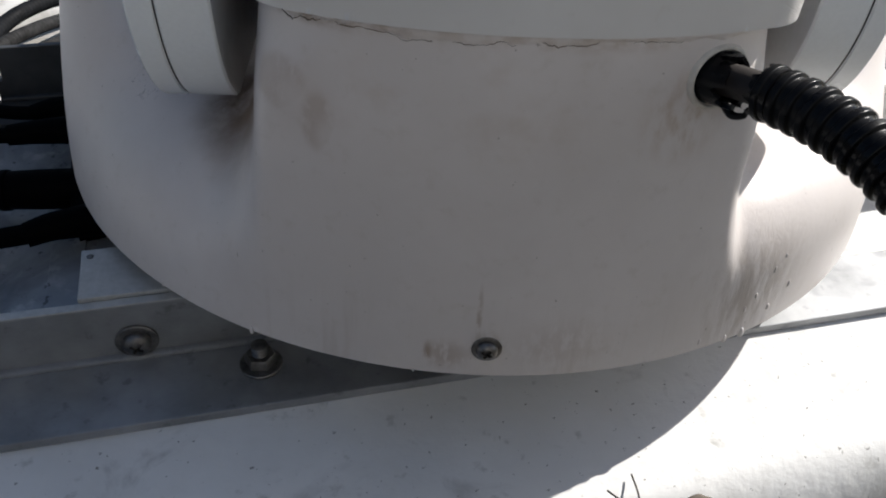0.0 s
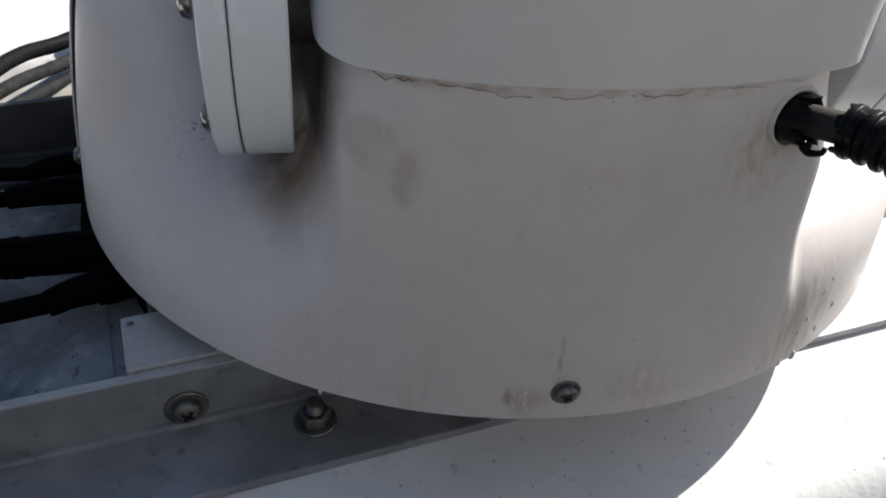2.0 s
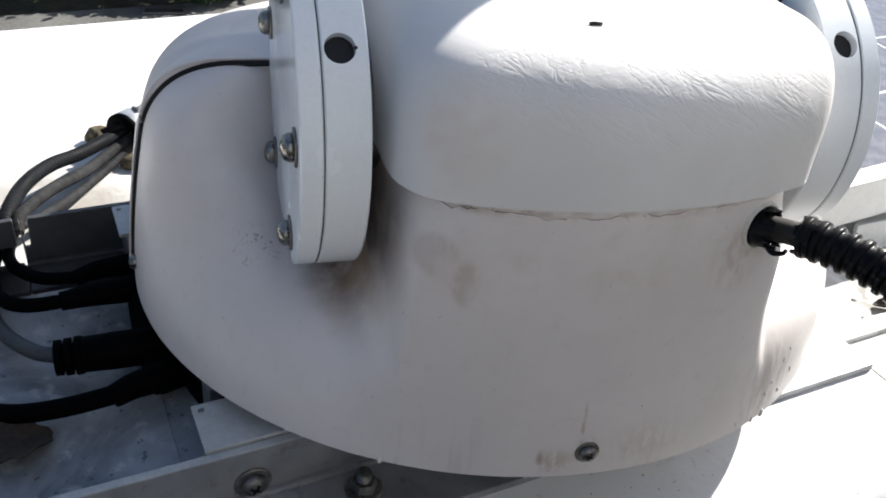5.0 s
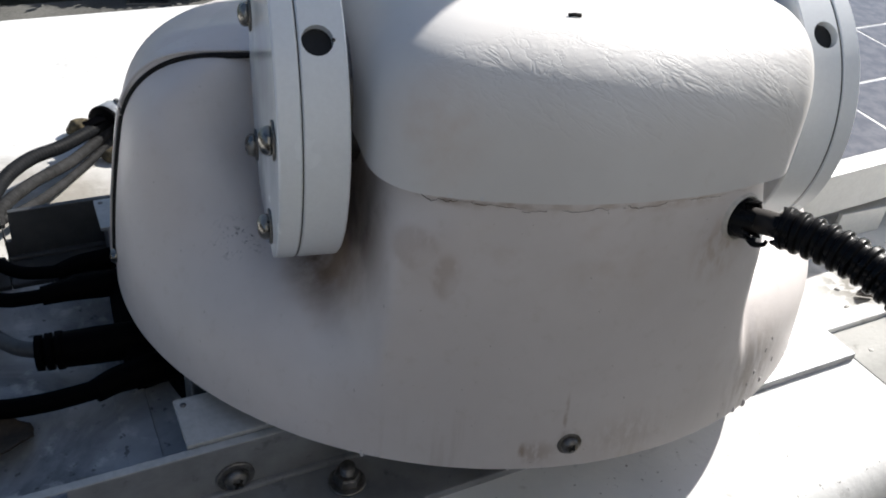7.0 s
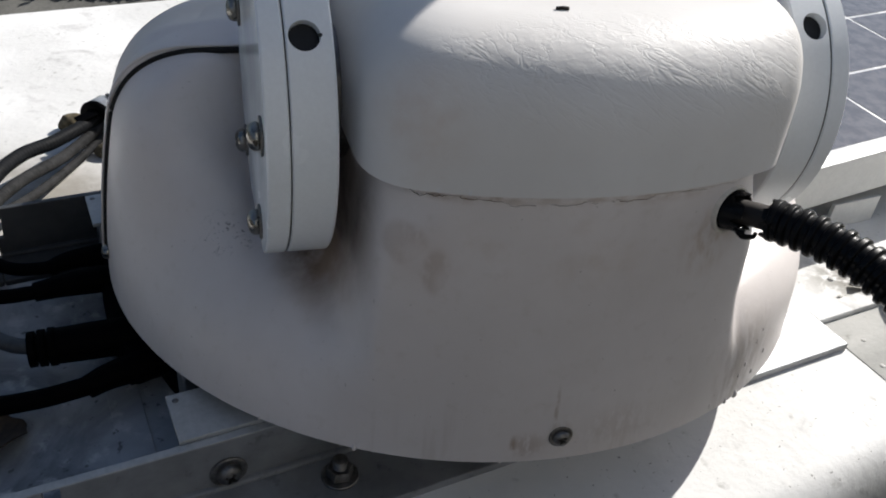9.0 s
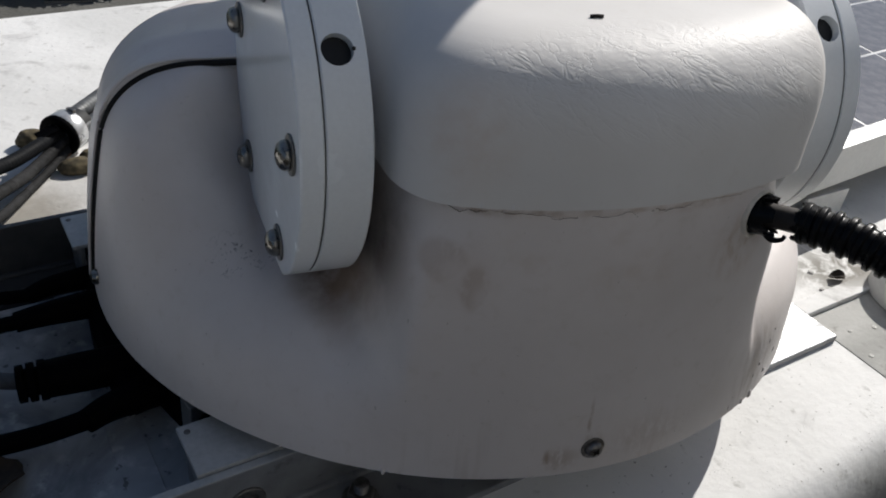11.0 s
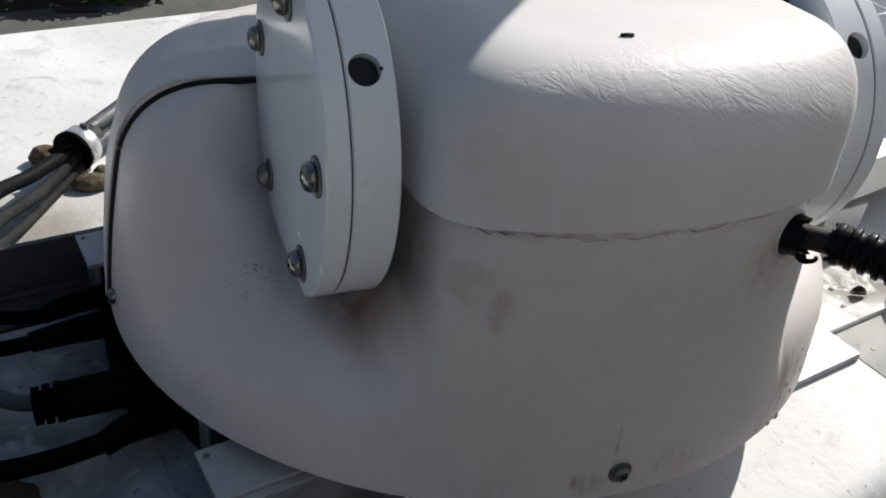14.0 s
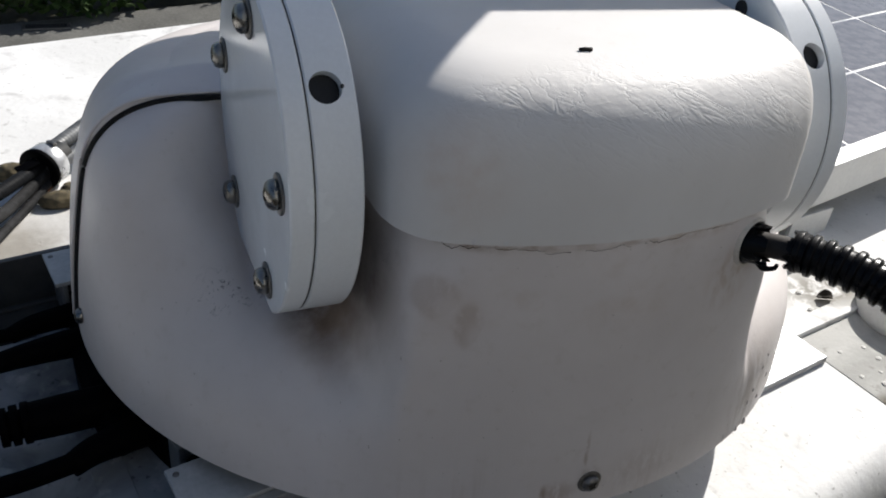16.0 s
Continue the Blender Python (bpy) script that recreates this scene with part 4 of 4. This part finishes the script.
tagged(hedge, "dark green leafy hedge along the concrete path", "hedge", kind="stuff")

# ---- pipe end with grey cables, behind the rear rail ----
PVC = plain("galvanised_pipe", (0.55, 0.56, 0.57), 0.3, 0.6, 200, 0.15, 0.2, 50)
OLD_PIPE = plain("weathered_grey_pipe", (0.10, 0.105, 0.11), 0.5, 0.2, 200, 0.25, 0.3, 50)
pipe = thing("hose_bundle", "ribbed dark grey hoses in a silver clamp ring on the slab", "hose bundle", (-0.2349, 0.2360, FLOOR))
axis = Vector((0.585, 0.766, 0.03)).normalized()
mouth = Vector((-0.2496, 0.2167, -0.0365))
across = axis.cross(Vector((0, 0, 1))).normalized()
for side, lift, r in ((-0.0062, 0.0030, 0.0066), (0.0066, -0.0010, 0.0054), (0.0015, -0.0075, 0.0042)):
    start = mouth + across * side + Vector((0, 0, lift))
    line = [start + axis * (0.003 + 0.0012 * i) + across * side * (0.004 * i) ** 1.5 * 2.0 for i in range(200)]
    part("hose", tube(line, lambda q, r=r: r * (1 + 0.035 * math.sin(q * 2 * math.pi / 0.0036)), 16), OLD_PIPE, pipe, "ribbed dark grey hose")
me = carved(lathe([(0.0162, 0.0035), (0.0168, 0.0045), (0.0168, 0.0155), (0.0162, 0.0165)], 40), [lathe([(0.0124, -0.01), (0.0124, 0.05)], 36)])
me.transform(facing(mouth, axis))
clamp = part("clamp_ring", me, PVC, pipe, "bright silver clamp ring")
me = carved(lathe([(0.0150, -0.001), (0.0170, 0.0), (0.0174, 0.001), (0.0172, 0.0036)], 40), [lathe([(0.0112, -0.01), (0.0112, 0.05)], 36)])
me.transform(facing(mouth, axis))
part("rubber_flange", me, RUBBER, pipe, "black rubber flange at the mouth")
ear = part("clamp_ear", slabbox(-0.0015, 0.0015, -0.004, 0.004, 0, 0.003, 0.0005), OLD_STEEL, pipe)
ear.matrix_local = facing(mouth + axis * 0.013 + Vector((0.004, 0, 0.0155)), (0, 0, 1), 40)
strap = part("strap", slabbox(-0.0085, 0.0085, -0.0045, 0.0045, 0, 0.0022, 0.0006), RUBBER, pipe, "flat black strap over the hoses")
strap.matrix_local = facing(mouth - axis * 0.011 + Vector((0, 0, 0.0085)), Vector((-0.12, -0.25, 1)), 52)
part("packing", tube([mouth + axis * 0.006, mouth + axis * 0.03], 0.0106, 24), DARK, pipe)
settle(pipe)


def grey_cable(points, r, label, material):
    c = thing("armoured_cable", label, "cable", Vector(points[0]), "armoured cables")
    line = spline(points, 260)
    part("jacket", tube(line, lambda s: r * (1 + 0.02 * math.sin(s * 2 * math.pi / 0.0034)), 16), material, c)
    settle(c)


DARK_CABLE = plain("dusty_black_cable", (0.011, 0.012, 0.014), 0.65, 0.0, 300, 0.3, 0.3, 70, 0.08)
grey_cable([(-0.2409, 0.2283, -0.034), (-0.2534, 0.2115, -0.0335), (-0.2782, 0.177, -0.032), (-0.2983, 0.1492, -0.027), (-0.3116, 0.1149, -0.024), (-0.3182, 0.0800, -0.026), (-0.3180, 0.068, -0.032)], 0.0054, "dusty dark grey cable leading into a pipe", DARK_CABLE)
LIGHT_CABLE = plain("pale_grey_cable", (0.034, 0.034, 0.035), 0.7, 0.0, 250, 0.35, 0.3, 60, 0.08)
grey_cable([(-0.2388, 0.2252, -0.0375), (-0.2516, 0.2068, -0.041), (-0.2736, 0.168, -0.042), (-0.2961, 0.1218, -0.033), (-0.3092, 0.078, -0.026), (-0.3105, 0.066, -0.032)], 0.0046, "dusty pale grey cable leading into a pipe", LIGHT_CABLE)
grey_cable([(-0.2376, 0.222, -0.042), (-0.2485, 0.203, -0.047), (-0.2688, 0.1665, -0.0500), (-0.291, 0.1138, -0.043), (-0.3134, 0.0765, -0.036), (-0.328, 0.066, -0.040)], 0.0034, "thin pale grey cable beside the pipe", LIGHT_CABLE)


# ---- dead leaves, stone and crumbs ----
def curled(name, at, length, width, turn, material, seed, lift=0.006):
    """A dry curled leaf or flake with a ragged outline and thickness."""
    r = random.Random(seed)
    n, rings_ = 26, 5
    verts = [(0, 0, lift * 0.4)]
    edge = [0.82 + 0.25 * r.random() for _ in range(n)]
    for k in range(1, rings_ + 1):
        for i in range(n):
            a = 2 * math.pi * i / n
            q = k / rings_
            rad = q * (edge[i] if k == rings_ else 0.97)
            x, y = rad * math.cos(a) * length / 2, rad * math.sin(a) * width / 2
            verts.append((x, y, lift * (0.3 + 0.9 * q * q * (0.6 + 0.5 * math.sin(2 * a + seed))) + 0.0006 * r.random()))
    faces = [(0, 1 + i, 1 + (i + 1) % n) for i in range(n)]
    for k in range(rings_ - 1):
        for i in range(n):
            j = (i + 1) % n
            faces.append((1 + k * n + i, 1 + (k + 1) * n + i, 1 + (k + 1) * n + j, 1 + k * n + j))
    me = mesh_of(name, verts, faces)
    ob = part(name, me, material)
    mod = ob.modifiers.new("thickness", "SOLIDIFY")
    mod.thickness = 0.0007
    ob.location, ob.rotation_euler = at, (0, 0, radians(turn))
    return ob


DRY_DARK = plain("dark_brown_leaf", (0.036, 0.025, 0.016), 0.85, 0.0, 260, 0.35, 0.6, 60)
RUSTY = plain("rust_red_leaf", (0.30, 0.10, 0.035), 0.8, 0.0, 260, 0.35, 0.5, 60)
YELLOW = plain("yellow_leaf", (0.58, 0.40, 0.09), 0.6, 0.0, 260, 0.15, 0.3, 60)
tagged(curled("dead_leaf", (-0.2900, -0.1180, FLOOR + 0.003), 0.042, 0.036, -20, DRY_DARK, 3, 0.009), "dark brown curled dead leaf on the slab", "leaf", "fallen leaves")
tagged(curled("dead_leaf", (-0.2495, 0.2100, FLOOR + 0.0005), 0.026, 0.010, 35, RUSTY, 9, 0.004), "reddish dry leaf strip beneath the cables", "leaf", "fallen leaves")
tagged(curled("dead_leaf", (0.3014, -0.0715, FLOOR + 0.001), 0.015, 0.009, 0, DRY_DARK, 12, 0.004), "dark crumb of dead leaf near the base plate", "leaf", "fallen leaves")
yellow = thing("yellow_leaf", "yellow fallen leaf with two thin stalks", "leaf", (0.055, -0.280, FLOOR), "fallen leaves")
blade = curled("blade", (0.062, -0.2800, FLOOR + 0.001), 0.026, 0.022, 10, YELLOW, 21, 0.004)
blade.parent = yellow
for tip in ((0.0542, -0.2399), (0.0420, -0.2478)):
    part("stalk", tube(spline([(0.0515, -0.2675, FLOOR + 0.003), ((0.0515 + tip[0]) / 2 + 0.001, (tip[1] - 0.2675) / 2, FLOOR + 0.006), (*tip, FLOOR + 0.003)], 20), 0.00045, 6), DRY_DARK, yellow)
settle(yellow)


def pebble(at, size, seed, material, label):
    r = random.Random(seed)
    bm = bmesh.new()
    bmesh.ops.create_icosphere(bm, subdivisions=4, radius=1)
    for v in bm.verts:
        d = noise.fractal(v.co * 1.3 + Vector((seed, 0, 0)), 1.0, 2.0, 4)
        v.co *= 1 + 0.16 * d
        v.co = Vector((v.co.x * size[0], v.co.y * size[1], v.co.z * size[2]))
    for f in bm.faces:
        f.smooth = True
    ob = part("stone", bm, material)
    ob.location = at
    return tagged(ob, label, "stone")


STONE = plain("grey_brown_stone", (0.13, 0.11, 0.09), 0.85, 0.0, 300, 0.3, 0.6, 70)
pebble((0.078, -0.2670, FLOOR + 0.0065), (0.0130, 0.0120, 0.0090), 2, STONE, "rounded grey-brown stone on the slab")

LICHEN = plain("olive_brown_stone", (0.13, 0.105, 0.06), 0.9, 0.0, 220, 0.35, 0.6, 90)
pebble((-0.2706, 0.2378, FLOOR + 0.0055), (0.0120, 0.0090, 0.0085), 5, LICHEN, "lumpy olive-brown stone beside the pipe's mouth")
pebble((-0.2377, 0.1900, FLOOR + 0.0045), (0.0150, 0.0085, 0.0070), 8, LICHEN, "flat olive-brown stone on the slab under the pipe")
pebble((-0.2275, 0.2055, FLOOR + 0.0040), (0.0090, 0.0070, 0.0055), 9, LICHEN, "small brown stone against the pipe")
CHIP = plain("pale_paint_chip", (0.62, 0.61, 0.58), 0.8, 0.0, 300, 0.15, 0.4, 90)
rng = random.Random(31)
for k in range(16):
    x, y, size = rng.uniform(0.26, 0.40), rng.uniform(-0.165, -0.05), rng.uniform(0.0012, 0.0032)
    chip = pebble((x, y, FLOOR + 0.0006 + size * 0.12), (size, size * rng.uniform(0.6, 1), size * 0.25), 40 + k, CHIP, "pale flake of coating lying on the slab")
    chip.name = "coating_flake"
    tagged(chip, "pale flake of coating lying on the slab", "flake", "coating flakes")

# bare cement beside the bar's end, where the white coating stops
CEMENT = Nodes("bare_grey_cement", rough=0.8)
base = CEMENT.mix(CEMENT.ramp(CEMENT.noise(16, 6, distortion=0.7), 0.34, 0.66), (0.33, 0.328, 0.308), (0.48, 0.475, 0.45))
base = CEMENT.mix(CEMENT.ramp(CEMENT.noise(70, 5), 0.58, 0.72, 0, 0.6), base, (0.16, 0.15, 0.125))
base = CEMENT.mix(CEMENT.ball((0.262, -0.180, FLOOR), (0.016, 0.014, 0.02)), base, (0.09, 0.075, 0.045))
CEMENT.color(base)
CEMENT.bump(CEMENT.noise(240, 4), 0.4, 0.0008)
patch = part("cement_patch", slabbox(0.2178, 0.42, -0.232, -0.1518, FLOOR - 0.002, FLOOR + 0.0006, 0.0003, SLOPE), CEMENT.mat)
tagged(patch, "bare grey cement patch beside the white coating", "cement patch", kind="structure")

# ---- solar panel and pipe stub ----
PANEL_TURN = 14.3
panel = thing("solar_panel", "white-framed solar panel lying low beside the tracker", "solar panel", (0.395, 0.0180, FLOOR))
FRAME_PAINT = plain("white_frame", (0.70, 0.70, 0.68), 0.45, 0.2, 300, 0.06, 0.1, 30)
CELL = Nodes("blue_grey_cell", (0.035, 0.045, 0.075), 0.12)
CELL.color(CELL.mix(CELL.ramp(CELL.noise(70, 4), 0.35, 0.65), (0.085, 0.095, 0.125), (0.14, 0.15, 0.18)))
BACKSHEET = plain("white_backsheet", (0.62, 0.63, 0.65), 0.25, 0.0, 300, 0.05)
tilt = Matrix.Translation((0.395, 0.0180, -0.022)) @ Matrix.Rotation(radians(PANEL_TURN), 4, "Z") @ Matrix.Rotation(radians(4), 4, "X")


def on_panel(bm_or_mesh):
    if isinstance(bm_or_mesh, bmesh.types.BMesh):
        bmesh.ops.transform(bm_or_mesh, matrix=tilt, verts=bm_or_mesh.verts)
    else:
        bm_or_mesh.transform(tilt)
    return bm_or_mesh


PX0, PX1, PY1 = -0.16, 1.56, 0.70
part("frame_front", on_panel(slabbox(PX0, PX1, 0, 0.012, 0, 0.040, 0.0008)), FRAME_PAINT, panel)
part("frame_back", on_panel(slabbox(PX0, PX1, PY1 - 0.012, PY1, 0, 0.040, 0.0008)), FRAME_PAINT, panel)
part("frame_side", on_panel(slabbox(PX0, PX0 + 0.012, 0.012, PY1 - 0.012, 0, 0.040, 0.0008)), FRAME_PAINT, panel)
part("frame_side", on_panel(slabbox(PX1 - 0.012, PX1, 0.012, PY1 - 0.012, 0, 0.040, 0.0008)), FRAME_PAINT, panel)
part("backsheet", on_panel(slabbox(PX0 + 0.012, PX1 - 0.012, 0.012, PY1 - 0.012, 0.030, 0.0345, 0)), BACKSHEET, panel)
cell_me = None
for i in range(11):
    for j in range(7):
        if cell_me is None:
            bm = slabbox(0, 0.1485, 0, 0.0905, 0, 0.0003, 0.0)
            cell_me = bpy.data.meshes.new("cell")
            bm.to_mesh(cell_me)
            bm.free()
            cell_me.materials.append(CELL.mat)
        cell = new("cell", cell_me)
        cell.parent = panel
        cell.matrix_local = tilt @ Matrix.Translation((PX0 + 0.020 + 0.1525 * i, 0.022 + 0.0945 * j, 0.0346))
for x in (PX0 + 0.05, PX1 - 0.1):
    for y in (0.15, PY1 - 0.08):
        part("leg", slabbox(x, x + 0.04, y, y + 0.03, FLOOR, -0.020 + y * 0.066, 0.001, PANEL_TURN, (0, 0)), ALU, panel).location = (0.395, 0.018, 0)
settle(panel)
stub = thing("pipe_stub", "pale grey round pipe stub standing on the slab", "pipe", (0.351, -0.1095, FLOOR))
part("barrel", lathe([(0.038, 0), (0.040, 0.002), (0.040, 0.016), (0.037, 0.020), (0.027, 0.021)], 48, "z", (0.351, -0.1095, FLOOR)), FRAME_PAINT, stub)
settle(stub)
clip = thing("panel_clip", "small white-painted steel angle under the panel", "bracket", (0.352, 0.009, FLOOR))
part("clip", slabbox(0.326, 0.378, 0.007, 0.011, FLOOR, -0.030, 0.0006, 9, (0.352, 0.009)), FRAME_PAINT, clip)
settle(clip)
